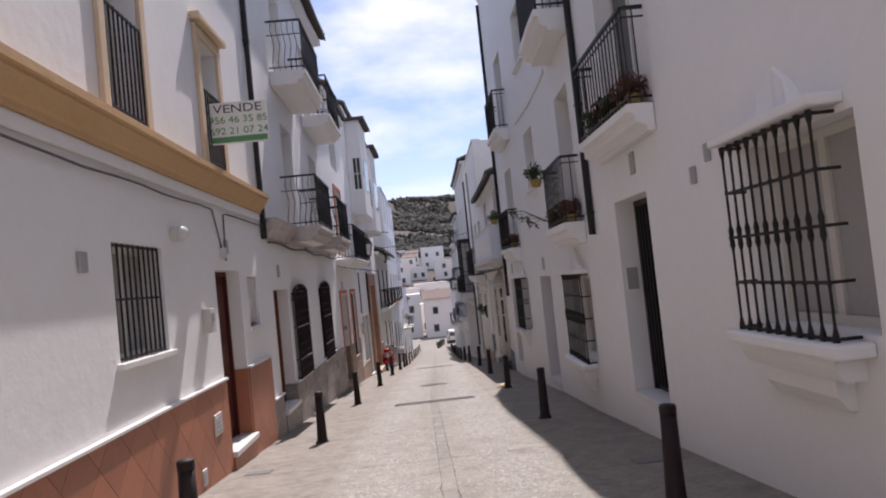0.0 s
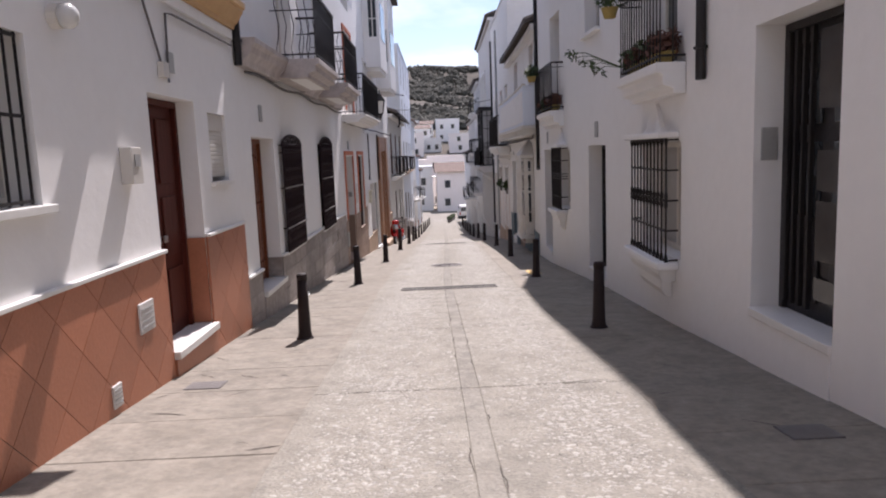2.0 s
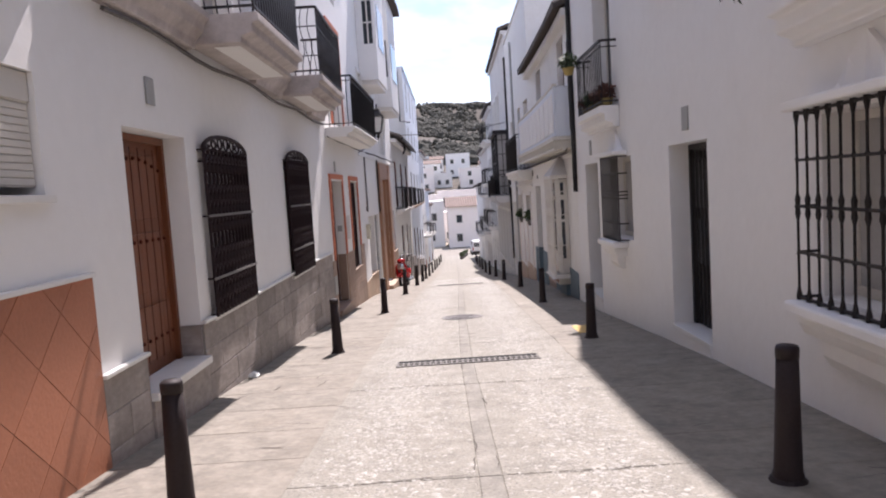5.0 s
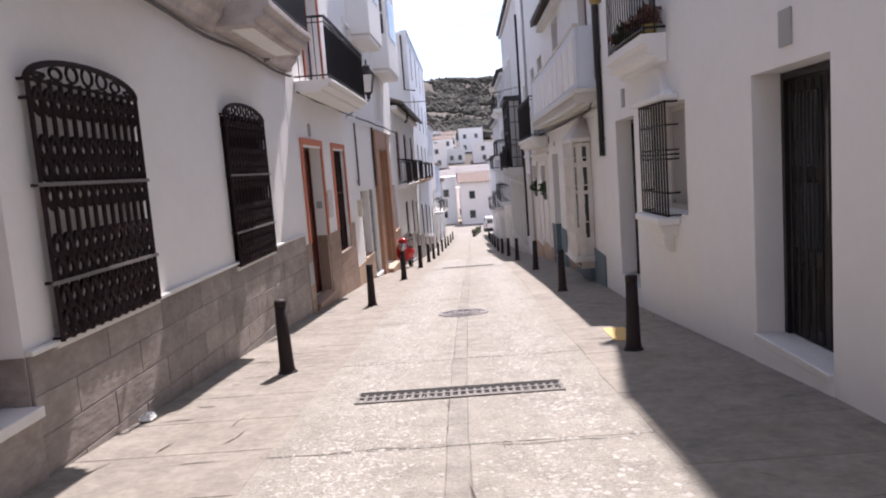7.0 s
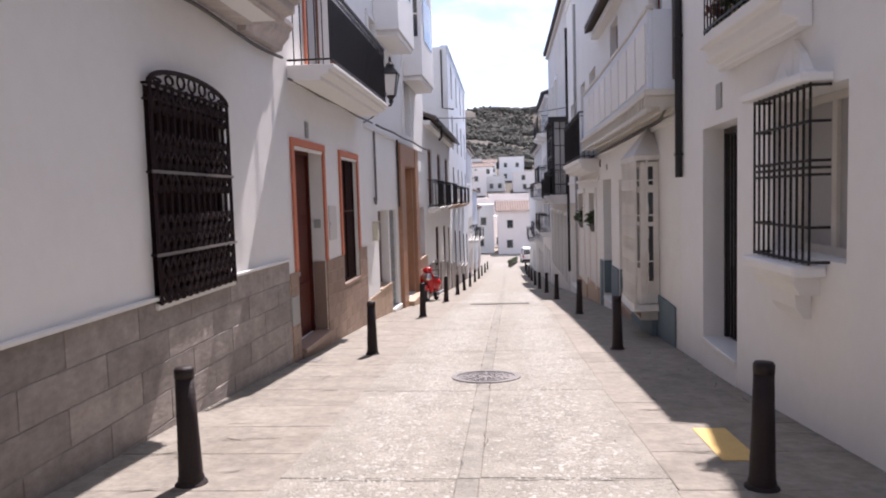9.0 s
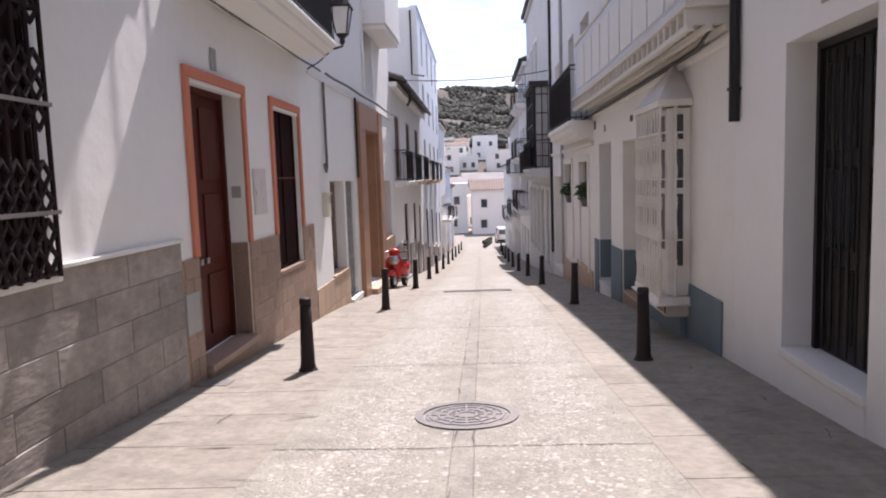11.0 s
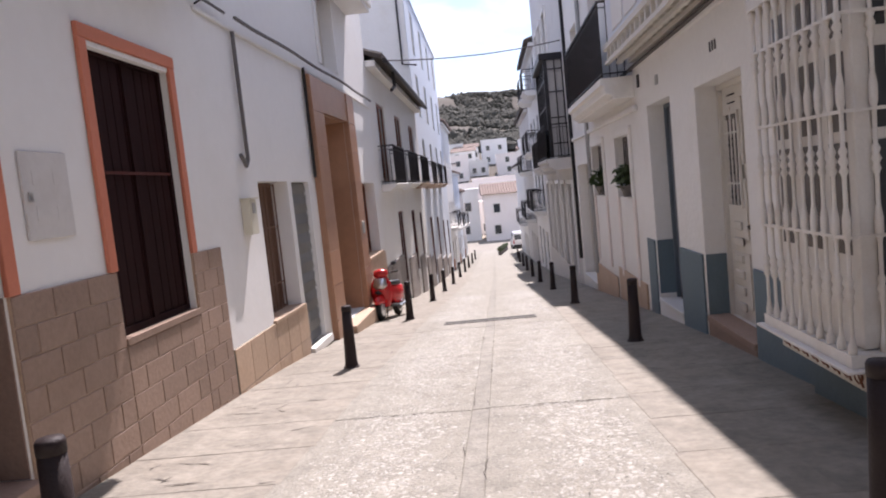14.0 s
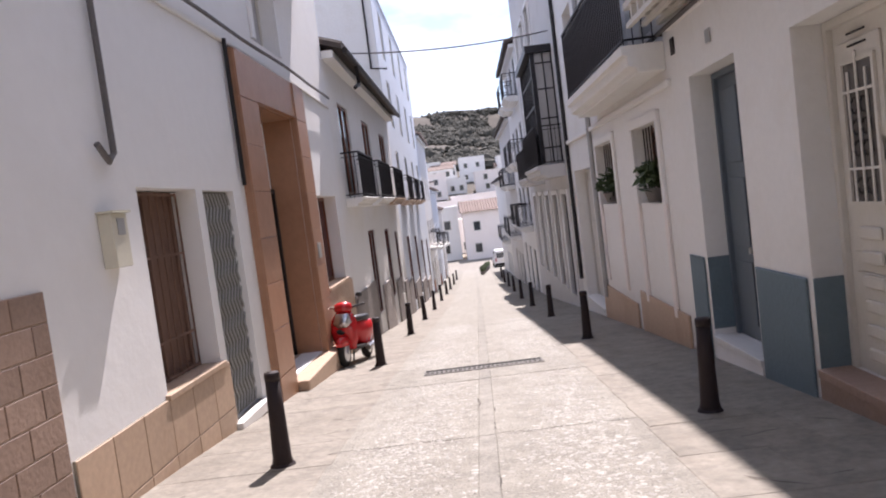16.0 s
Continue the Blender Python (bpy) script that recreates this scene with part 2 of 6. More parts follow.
VAN = mat("silver_white_car_paint", (0.62, 0.62, 0.63), 0.35, 0.1, 30, 0, 0.03, 0.1)
SIGNWHITE = mat("white_sign_board", (0.78, 0.79, 0.76), 0.5, 0, 30, 0, 0.03, 0.1)
SIGNGREEN = mat("green_sign_print", (0.10, 0.28, 0.12), 0.6, 0, 30, 0, 0.08, 0.1)
SIGNGREY = mat("dark_sign_print", (0.07, 0.07, 0.09), 0.6, 0, 30, 0, 0.08, 0.1)
STONE_JOINT = mat("grey_stone_joint", (0.27, 0.245, 0.225), 0.9, 0, 50, 0.2, 0.15, 0.4)
TILEWHITE = mat("cream_glazed_tile", (0.66, 0.62, 0.54), 0.3, 0, 24, 0.1, 0.1, 0.5, dirt=(0.35, 0.28, 0.2))
GROUND = mat("dry_earth", (0.27, 0.23, 0.18), 0.95, 0, 2, 0.3, 0.2, 0.4)

# ---- mesh tools ----
ORIGIN = {}
KINKS = {"L": (8, 16, 20, 23, 25, 29, 32, 35, 40, 44, 60), "R": (8, 11, 15, 20, 24.5, 28.5, 32, 36, 45, 60)}


class Shape:
    """Vertices and faces of one mesh, in world metres."""

    def __init__(self):
        self.v, self.f = [], []

    def corners(self, p):
        """A box from eight corners: four below, four above, each going round."""
        k = len(self.v)
        self.v += [tuple(q) for q in p]
        self.f += [(k, k + 3, k + 2, k + 1), (k + 4, k + 5, k + 6, k + 7), (k, k + 1, k + 5, k + 4), (k + 1, k + 2, k + 6, k + 5), (k + 2, k + 3, k + 7, k + 6), (k + 3, k, k + 4, k + 7)]
        return self

    def wall_box(self, s, y0, y1, n0, n1, z0, z1):
        ys = [y0, *[k for k in KINKS[s] if y0 + 0.02 < k < y1 - 0.02], y1]
        return self.ring([[at(s, y, n0, z0), at(s, y, n1, z0), at(s, y, n1, z1), at(s, y, n0, z1)] for y in ys])

    def profile(self, s, y0, y1, outline):
        """A moulding: an outline of (out of wall, height) swept along the facade."""
        ys = [y0, *[k for k in KINKS[s] if y0 + 0.02 < k < y1 - 0.02], y1]
        return self.ring([[at(s, y, n, z) for n, z in outline] for y in ys])

    def box(self, x0, x1, y0, y1, z0, z1):
        return self.corners([(x, y, z) for z in (z0, z1) for x, y in ((x0, y0), (x1, y0), (x1, y1), (x0, y1))])

    def ring(self, rings, caps=True):
        """Joins equal rings of points into a skin."""
        k, m = len(self.v), len(rings[0])
        for r in rings:
            self.v += [tuple(q) for q in r]
        for a in range(len(rings) - 1):
            for i in range(m):
                j = (i + 1) % m
                self.f.append((k + a * m + i, k + a * m + j, k + a * m + m + j, k + a * m + m + i))
        if caps:
            self.f += [tuple(range(k + m - 1, k - 1, -1)), tuple(range(k + (len(rings) - 1) * m, k + len(rings) * m))]
        return self

    def rod(self, p, q, r, seg=6, r2=None):
        p, q = Vector(p), Vector(q)
        d = (q - p).normalized()
        a = d.orthogonal().normalized()
        b = d.cross(a)
        turn = [(a * math.cos(6.2832 * i / seg) + b * math.sin(6.2832 * i / seg)) for i in range(seg)]
        return self.ring([[p + t * r for t in turn], [q + t * (r if r2 is None else r2) for t in turn]])

    def tube(self, pts, r, seg=6):
        pts = [Vector(p) for p in pts]
        rings, a = [], None
        for i, p in enumerate(pts):
            d = (pts[min(i + 1, len(pts) - 1)] - pts[max(i - 1, 0)]).normalized()
            a = d.orthogonal() if a is None or (a - d * a.dot(d)).length < 1e-4 else a - d * a.dot(d)
            a.normalize()
            b = d.cross(a)
            rings.append([p + (a * math.cos(6.2832 * j / seg) + b * math.sin(6.2832 * j / seg)) * r for j in range(seg)])
        return self.ring(rings)

    def turned(self, c, profile, seg=8):
        """A turned piece: (height, radius) pairs above c."""
        c = Vector(c)
        return self.ring([[c + Vector((r * math.cos(6.2832 * i / seg), r * math.sin(6.2832 * i / seg), h)) for i in range(seg)] for h, r in profile])

    def ball(self, c, rx, ry, rz, seg=10, rows=6):
        c = Vector(c)
        return self.ring([[c + Vector((rx * math.cos(6.2832 * i / seg) * math.sin(math.pi * (j + 0.02) / (rows + 0.04)), ry * math.sin(6.2832 * i / seg) * math.sin(math.pi * (j + 0.02) / (rows + 0.04)),
                                       -rz * math.cos(math.pi * (j + 0.02) / (rows + 0.04)))) for i in range(seg)] for j in range(rows + 1)])

    def mesh(self, name, origin, smooth=False):
        me = bpy.data.meshes.new(name)
        o = Vector(origin)
        me.from_pydata([tuple(Vector(p) - o) for p in self.v], [], self.f)
        bm = bmesh.new()
        bm.from_mesh(me)
        bmesh.ops.recalc_face_normals(bm, faces=bm.faces)
        bm.to_mesh(me)
        bm.free()
        if smooth:
            for p in me.polygons:
                p.use_smooth = True
        return me


def bevel(ob, width=0.01, segments=2):
    m = ob.modifiers.new("bevel", "BEVEL")
    m.width, m.segments, m.limit_method = width, segments, "ANGLE"
    return ob


def thing(name, loc, label, category, group="", kind=""):
    ob = new(name)
    ob.location, ob.empty_display_size = loc, 0.2
    ORIGIN[ob] = Vector(loc)
    return tagged(ob, label, category, group, kind)


def part(name, shape, material, parent, label="", smooth=False, soft=0.0):
    o = ORIGIN[parent]
    ob = new(name, shape.mesh(name, o, smooth))
    ob.data.materials.append(material)
    ob.parent = parent
    ORIGIN[ob] = o
    if label:
        tagged(ob, label)
    if soft:
        bevel(ob, soft)
    return ob


def solo(name, shape, material, label, category="", group="", kind="", smooth=False, soft=0.0, loc=None):
    """A thing of one mesh."""
    o = Vector(loc) if loc else Vector(shape.v[0])
    ob = new(name, shape.mesh(name, o, smooth))
    ob.location = o
    ob.data.materials.append(material)
    ORIGIN[ob] = o
    if soft:
        bevel(ob, soft)
    return tagged(ob, label, category, group, kind)


PIECES = {}


def piece(name, size, material, parent, place, turn=(0, 0, 0)):
    """One tile, slab or brick; alike ones share a mesh."""
    key = (name, size, material.name)
    if key not in PIECES:
        a, b, c = (q / 2 for q in size)
        e = min(0.006, a / 3, b / 3, c / 3)
        s = Shape()
        s.ring([[(-a, -b, -c), (a, -b, -c), (a, b, -c), (-a, b, -c)], [(-a, -b, c - e), (a, -b, c - e), (a, b, c - e), (-a, b, c - e)],
                [(-a + e, -b + e, c), (a - e, -b + e, c), (a - e, b - e, c), (-a + e, b - e, c)]])
        PIECES[key] = s.mesh(name, (0, 0, 0))
        PIECES[key].materials.append(material)
    ob = new(name, PIECES[key])
    ob.parent = parent
    ob.location, ob.rotation_euler = Vector(place) - ORIGIN[parent], turn
    return ob


# ---- facades ----
def facade_wall(s, y0, y1, z0, z1, holes, depth=7.0):
    """Front wall with real openings, and the side and back walls of the house."""
    sh = Shape()
    ys = sorted({y0, y1, *[a for h in holes for a in h[:2]], *[q for q in (8, 11, 15, 16, 20, 23, 24.5, 25, 28.5, 29, 32, 35, 36, 40, 44, 45, 60) if y0 < q < y1]})
    zs = sorted({z0, z1, *[a for h in holes for a in h[2:4]]})
    T = 0.34

    def solid(i, j):
        if not (0 <= i < len(ys) - 1 and 0 <= j < len(zs) - 1):
            return False
        y, z = (ys[i] + ys[i + 1]) / 2, (zs[j] + zs[j + 1]) / 2
        return not any(h[0] < y < h[1] and h[2] < z < h[3] for h in holes)

    idx = {}

    def vert(i, j, k):
        if (i, j, k) not in idx:
            idx[i, j, k] = len(sh.v)
            sh.v.append(tuple(at(s, ys[i], -T * k, zs[j])))
        return idx[i, j, k]

    for i in range(len(ys) - 1):
        for j in range(len(zs) - 1):
            if not solid(i, j):
                continue
            for k in (0, 1):
                sh.f.append((vert(i, j, k), vert(i + 1, j, k), vert(i + 1, j + 1, k), vert(i, j + 1, k)))
            for di, dj, a, b in ((-1, 0, (0, 0), (0, 1)), (1, 0, (1, 0), (1, 1)), (0, -1, (0, 0), (1, 0)), (0, 1, (0, 1), (1, 1))):
                if not solid(i + di, j + dj):
                    sh.f.append((vert(i + a[0], j + a[1], 0), vert(i + b[0], j + b[1], 0), vert(i + b[0], j + b[1], 1), vert(i + a[0], j + a[1], 1)))
    return sh


def house(name, s, y0, y1, z1, holes, label, material=WHITE, roof=ROOF_DARK, over=0.25, flat=False):
    h = thing(name, at(s, (y0 + y1) / 2, -1.0, street((y0 + y1) / 2)), label, "house")
    z0 = street(y1) - 0.5
    part("wall", facade_wall(s, y0, y1, z0, z1, holes), material, h)
    for a, b, c, d in ((y0 + 0.01, y0 + 0.25, -7.0, -0.343), (y1 - 0.25, y1 - 0.01, -7.0, -0.343), (y0 + 0.26, y1 - 0.26, -7.0, -6.75)):
        part("outer_wall", Shape().wall_box(s, a, b, c, d, z0, z1), material, h)
    if flat:
        part("roof", Shape().wall_box(s, y0 + 0.26, y1 - 0.26, -6.74, -0.345, z1 - 0.4, z1 - 0.2), roof, h)
        part("parapet_coping", Shape().wall_box(s, y0, y1, -0.36, 0.05, z1 + 0.003, z1 + 0.07), material, h)
        return h
    r = Shape()
    rise = 1.3
    p = [at(s, y0, over, z1 + 0.003), at(s, y1, over, z1 + 0.003), at(s, y1, -3.5, z1 + rise), at(s, y0, -3.5, z1 + rise)]
    r.corners([*p, *[q + Vector((0, 0, 0.1)) for q in p]])
    p = [at(s, y0, -3.5, z1 + rise + 0.002), at(s, y1, -3.5, z1 + rise + 0.002), at(s, y1, -7.2, z1 + 0.003), at(s, y0, -7.2, z1 + 0.003)]
    r.corners([*p, *[q + Vector((0, 0, 0.1)) for q in p]])
    y = y0 + 0.1
    while y < y1 - 0.05:
        r.rod(at(s, y, over - 0.004, z1 + 0.09), at(s, y, -3.5, z1 + rise + 0.13), 0.085, 6)
        y += 0.22
    part("roof", r, roof, h)
    part("eaves_moulding", Shape().wall_box(s, y0 + 0.005, y1 - 0.005, 0.003, max(0.08, over * 0.55), z1 - 0.16, z1 - 0.002), material, h)
    return h


def panel_door(h, s, y0, y1, z0, z1, material, back=0.24, leaves=2, knob=True, label="", name="door", glazed=False, sill=True, step=CAP, riser=None):
    d = part(name, Shape().wall_box(s, y0 + 0.004, y1 - 0.004, -back - 0.06, -back, z0 + 0.003, z1 - 0.004), material, h, label)
    w = (y1 - y0 - 0.12) / leaves
    part("door_frame", Shape().wall_box(s, y0 + 0.006, y0 + 0.06, -back + 0.001, -back + 0.05, z0 + 0.004, z1 - 0.006).wall_box(s, y1 - 0.06, y1 - 0.006, -back + 0.001, -back + 0.05, z0 + 0.004, z1 - 0.006)
         .wall_box(s, y0 + 0.062, y1 - 0.062, -back + 0.001, -back + 0.05, z1 - 0.07, z1 - 0.006), material, d)
    for i in range(leaves):
        a = y0 + 0.06 + i * w
        H = z1 - z0 - 0.1
        for lo, hi in ((0.06, 0.30), (0.36, 0.62), (0.68, 0.96)):
            q = Shape().wall_box(s, a + 0.09, a + w - 0.09, -back + 0.001, -back + 0.022, z0 + H * lo, z0 + H * hi)
            part("pane" if glazed and lo > 0.3 else "panel", q, GLASS if glazed and lo > 0.3 else material, d, soft=0.008)
    if knob:
        for i in range(leaves):
            y = (y0 + y1) / 2 + (0.09 if i else -0.09) if leaves == 2 else y0 + 0.16
            part("handle", Shape().wall_box(s, y - 0.035, y + 0.035, -back + 0.002, -back + 0.03, z0 + 0.98, z0 + 1.05), CHROME, d, "metal door pull", soft=0.006)
    if sill:
        part("doorstep", Shape().wall_box(s, y0 + 0.004, y1 - 0.004, -back + 0.052, 0.09 if s == "L" else 0.03, z0 - 0.06, z0 + 0.014), step, h, "pale worn stone doorstep" if step is CAP else "brown stone doorstep", soft=0.008)
        part("step_riser", Shape().wall_box(s, y0 + 0.003, y1 - 0.003, -back, 0.05 if s == "L" else 0.015, z0 - 1.2, z0 - 0.063), riser or step if riser or step is not CAP else (WHITE if s == "R" else SANDY), h)
    return d


def window(h, s, y0, y1, z0, z1, back=0.2, frame=PALE_DOOR, pane=GLASS, name="window", leaves=2):
    m = (y0 + y1) / 2
    bars = [(y0 + 0.003, y0 + 0.06, z0 + 0.003, z1 - 0.003, 0.0), (y1 - 0.06, y1 - 0.003, z0 + 0.003, z1 - 0.003, 0.0), (y0 + 0.061, y1 - 0.061, z0 + 0.003, z0 + 0.07, 0.0), (y0 + 0.061, y1 - 0.061, z1 - 0.07, z1 - 0.003, 0.0)]
    if leaves == 2:
        bars.append((m - 0.04, m + 0.04, z0 + 0.071, z1 - 0.071, 0.006))
    w = None
    for a, b, c, d, out in bars:
        q = Shape().wall_box(s, a, b, -back - 0.06, -back + out, c, d)
        if w is None:
            w = part(name, q, frame, h)
        else:
            part("frame_bar", q, frame, w)
    for a, b in (((y0 + 0.062, m - 0.042), (m + 0.042, y1 - 0.062)) if leaves == 2 else ((y0 + 0.062, y1 - 0.062),)):
        part("pane", Shape().wall_box(s, a, b, -back - 0.045, -back - 0.025, z0 + 0.072, z1 - 0.072), pane, w)
    return w


def shutter_blind(h, s, y0, y1, z0, z1, back=0.035):
    b = part("roller_shutter", Shape().wall_box(s, y0 + 0.003, y1 - 0.003, -back - 0.05, -back - 0.02, z0 + 0.06, z1 - 0.003), SHUTTER, h, "closed beige roller shutter")
    z = z0 + 0.07
    while z < z1 - 0.2:
        part("slat", Shape().wall_box(s, y0 + 0.02, y1 - 0.02, -back - 0.019, -back - 0.006, z, z + 0.042), SHUTTER, b, soft=0.005)
        z += 0.047
    part("box_cover", Shape().wall_box(s, y0 + 0.01, y1 - 0.01, -back - 0.019, -back + 0.004, z1 - 0.19, z1 - 0.01), SHUTTER, b)
    part("window_sill", Shape().wall_box(s, y0 - 0.05, y1 + 0.05, -back, 0.05, z0 - 0.045, z0 + 0.006), CAP, h, soft=0.006)


def grille(h, s, y0, y1, z0, z1, n, bars, rails=(0.5,), turned=False, material=IRON, returns=True, r=0.011, label=""):
    """An iron window grille with every bar."""
    gr = None
    for f in (0.0, *rails, 1.0):
        z = z0 + (z1 - z0) * f
        g = Shape().wall_box(s, y0 - 0.01, y1 + 0.01, n - 0.012, n + 0.008, z - 0.011, z + 0.011)
        if gr is None:
            gr = part("window_grille", g, material, h, label)
        else:
            part("rail", g, material, gr)
        if returns:
            for y in (y0, y1):
                part("bracket", Shape().wall_box(s, y - 0.012, y + 0.012, 0.002, n - 0.013, z - 0.010, z + 0.010), material, gr)
    for i in range(bars):
        y = y0 + (y1 - y0) * i / (bars - 1)
        b = Shape()
        c = at(s, y, n, z0 - 0.02)
        H = z1 - z0 + 0.04
        if turned:
            k = r * 2.1
            b.turned(c, [(0, k), (0.04, k), (0.10, r), (H * 0.24, r), (H * 0.25, k * 0.8), (H * 0.26, r), (H * 0.43, r), (H * 0.46, k), (H * 0.49, k * 0.8), (H * 0.50, k * 1.2), (H * 0.51, k * 0.8),
                         (H * 0.54, k), (H * 0.57, r), (H * 0.74, r), (H * 0.75, k * 0.8), (H * 0.76, r), (H - 0.10, r), (H - 0.04, k), (H, k)], 6)
        else:
            b.turned(c, [(0, r), (H, r)], 6)
        part("bar", b, material, gr)
    return gr


def balcony(h, s, y0, y1, z, n, bars_gap=0.12, high=1.0, slab=0.16, material=WHITE, wavy=False, sheet=False, soffit=True, rails=IRON, ledge=0.0):
    """A balcony: stepped slab, and a railing of single bars."""
    mid, low = z - slab * 0.45, z - slab
    sl = Shape().profile(s, y0, y1, [(0.004, z), (n + 0.05, z), (n + 0.05, mid), (n - 0.02, mid - 0.02), (n - 0.02, low), (n - 0.14, low - 0.04), (n - 0.14, low - 0.1), (0.004, low - 0.1)])
    b = part("balcony", sl, material, h, soft=0.012)
    # white sheet under the slab, its colour paints the lit underside
    if ledge:
        part("soffit", Shape().wall_box(s, y0 + 0.16, y1 - 0.16, ledge, n - 0.2, low - 0.106, low - 0.102), WHITE, b, "white underside sheet standing in for light from below")
    t = Shape()
    for zz, r in ((z + high, 0.018), (z + 0.07, 0.012), (z + high * 0.72 if wavy else z + high - 0.1, 0.008)):
        t.wall_box(s, y0 + 0.03, y1 - 0.03, n - r, n + r, zz - r, zz + r)
        t.wall_box(s, y0 + 0.03 - r, y0 + 0.03 + r, 0.004, n - r - 0.002, zz - r, zz + r)
        t.wall_box(s, y1 - 0.03 - r, y1 - 0.03 + r, 0.004, n - r - 0.002, zz - r, zz + r)
    part("railing", t, rails, b)

    def bar(y, nn):
        q = Shape()
        if wavy:
            pts = [at(s, y, nn, z + high * f) + Vector((0.03 * math.sin(f * 9 + y * 5) if nn < n - 0.05 else 0, 0.03 * math.sin(f * 9 + nn * 20) if nn >= n - 0.05 else 0, 0)) for f in (0, 0.17, 0.33, 0.5, 0.66, 0.83, 1)]
            q.tube(pts, 0.0075, 5)
        else:
            q.rod(at(s, y, nn, z), at(s, y, nn, z + high), 0.0085, 5)
        part("baluster", q, rails, b)

    k = max(2, round((y1 - y0 - 0.06) / bars_gap))
    for i in range(k + 1):
        bar(y0 + 0.03 + (y1 - y0 - 0.06) * i / k, n)
    k = max(1, round(n / bars_gap))
    for i in range(1, k):
        bar(y0 + 0.03, n * i / k)
        bar(y1 - 0.03, n * i / k)
    if sheet:
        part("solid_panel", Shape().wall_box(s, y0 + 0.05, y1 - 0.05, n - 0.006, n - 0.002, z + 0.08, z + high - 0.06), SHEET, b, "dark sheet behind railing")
    return b


def surround(h, s, y0, y1, z0, z1, material, w=0.12, n=0.035, below=False, name="surround"):
    head = part(name, Shape().wall_box(s, y0 - w, y1 + w, 0.002, n + 0.004, z1 + 0.001, z1 + w), material, h, soft=0.008)
    for a, b in ((y0 - w, y0), (y1, y1 + w)):
        part("jamb", Shape().wall_box(s, a, b, 0.002, n, z0, z1), material, head, soft=0.008)
    return head


def downpipe(h, s, y, z0, z1, material=PIPE_BLACK, n=0.056, r=0.05):
    q = Shape().rod(at(s, y, n, z0), at(s, y, n, z1), r, 10)
    p = part("downpipe", q, material, h, smooth=False)
    z = z0 + 0.3
    while z < z1:
        part("pipe_bracket", Shape().wall_box(s, y - r - 0.004, y + r + 0.004, 0.002, n + r + 0.004, z, z + 0.03), material, p)
        z += 1.6
    return p


def plaque(h, s, y, z, w=0.16, hh=0.24, material=GREY_BOX, name="house_number_tile", n=0.02):
    return part(name, Shape().wall_box(s, y - w / 2, y + w / 2, 0.002, n, z - hh / 2, z + hh / 2), material, h, soft=0.006)


def cable_run(name, pts, r=0.012, label="grey cable clipped along the facade"):
    return solo(name, Shape().tube(pts, r, 5), CABLE, label, "cable")


def plinths(h, s, spans, n, bottom, material, label="", soft=0.015):
    for a, b, top in spans:
        part("plinth", Shape().wall_box(s, a, b, 0.002, n, bottom, top), material, h, label, soft=soft)


def clip(poly, lo, hi, axis):
    """A polygon cut to lo..hi along one axis."""
    for edge, sign in ((lo, 1), (hi, -1)):
        out = []
        for p, q in zip(poly, poly[1:] + poly[:1]):
            dp, dq = sign * (p[axis] - edge), sign * (q[axis] - edge)
            if dp >= 0:
                out.append(p)
            if dp * dq < 0:
                f = dp / (dp - dq)
                out.append((p[0] + (q[0] - p[0]) * f, p[1] + (q[1] - p[1]) * f))
        poly = out
        if len(poly) < 3:
            return []
    return poly


def diagonal_plinth(h, s, spans, top, material, backing, d=0.3, n=0.03):
    """A plinth of square tiles laid on their corners."""
    for y0, y1 in spans:
        bot = street(y1) - 0.1
        pl = part("plinth", Shape().wall_box(s, y0 + 0.004, y1 - 0.004, 0.002, n - 0.006, bot - 0.4, top - 0.004), backing, h)
        part("plinth_cap", Shape().wall_box(s, y0, y1, 0.002, n + 0.03, top + 0.002, top + 0.035), CAP, h, soft=0.006)
        rows = int((top - bot) / d) + 2
        for i in range(int((y1 - y0) / d) + 3):
            for j in range(rows):
                if (i + j) % 2:
                    continue
                cy, cz, e = y0 + (i - 0.5) * d, top - (j - 0.4) * d, d - 0.004
                poly = clip(clip([(cy - e, cz), (cy, cz - e), (cy + e, cz), (cy, cz + e)], y0, y1, 0), bot - 0.1, top, 1)
                if len(poly) < 3 or max(z for _, z in poly) - min(z for _, z in poly) < 0.02:
                    continue
                part("tile", Shape().ring([[at(s, y, k, z) for y, z in poly] for k in (0.003, n)]), material, pl)


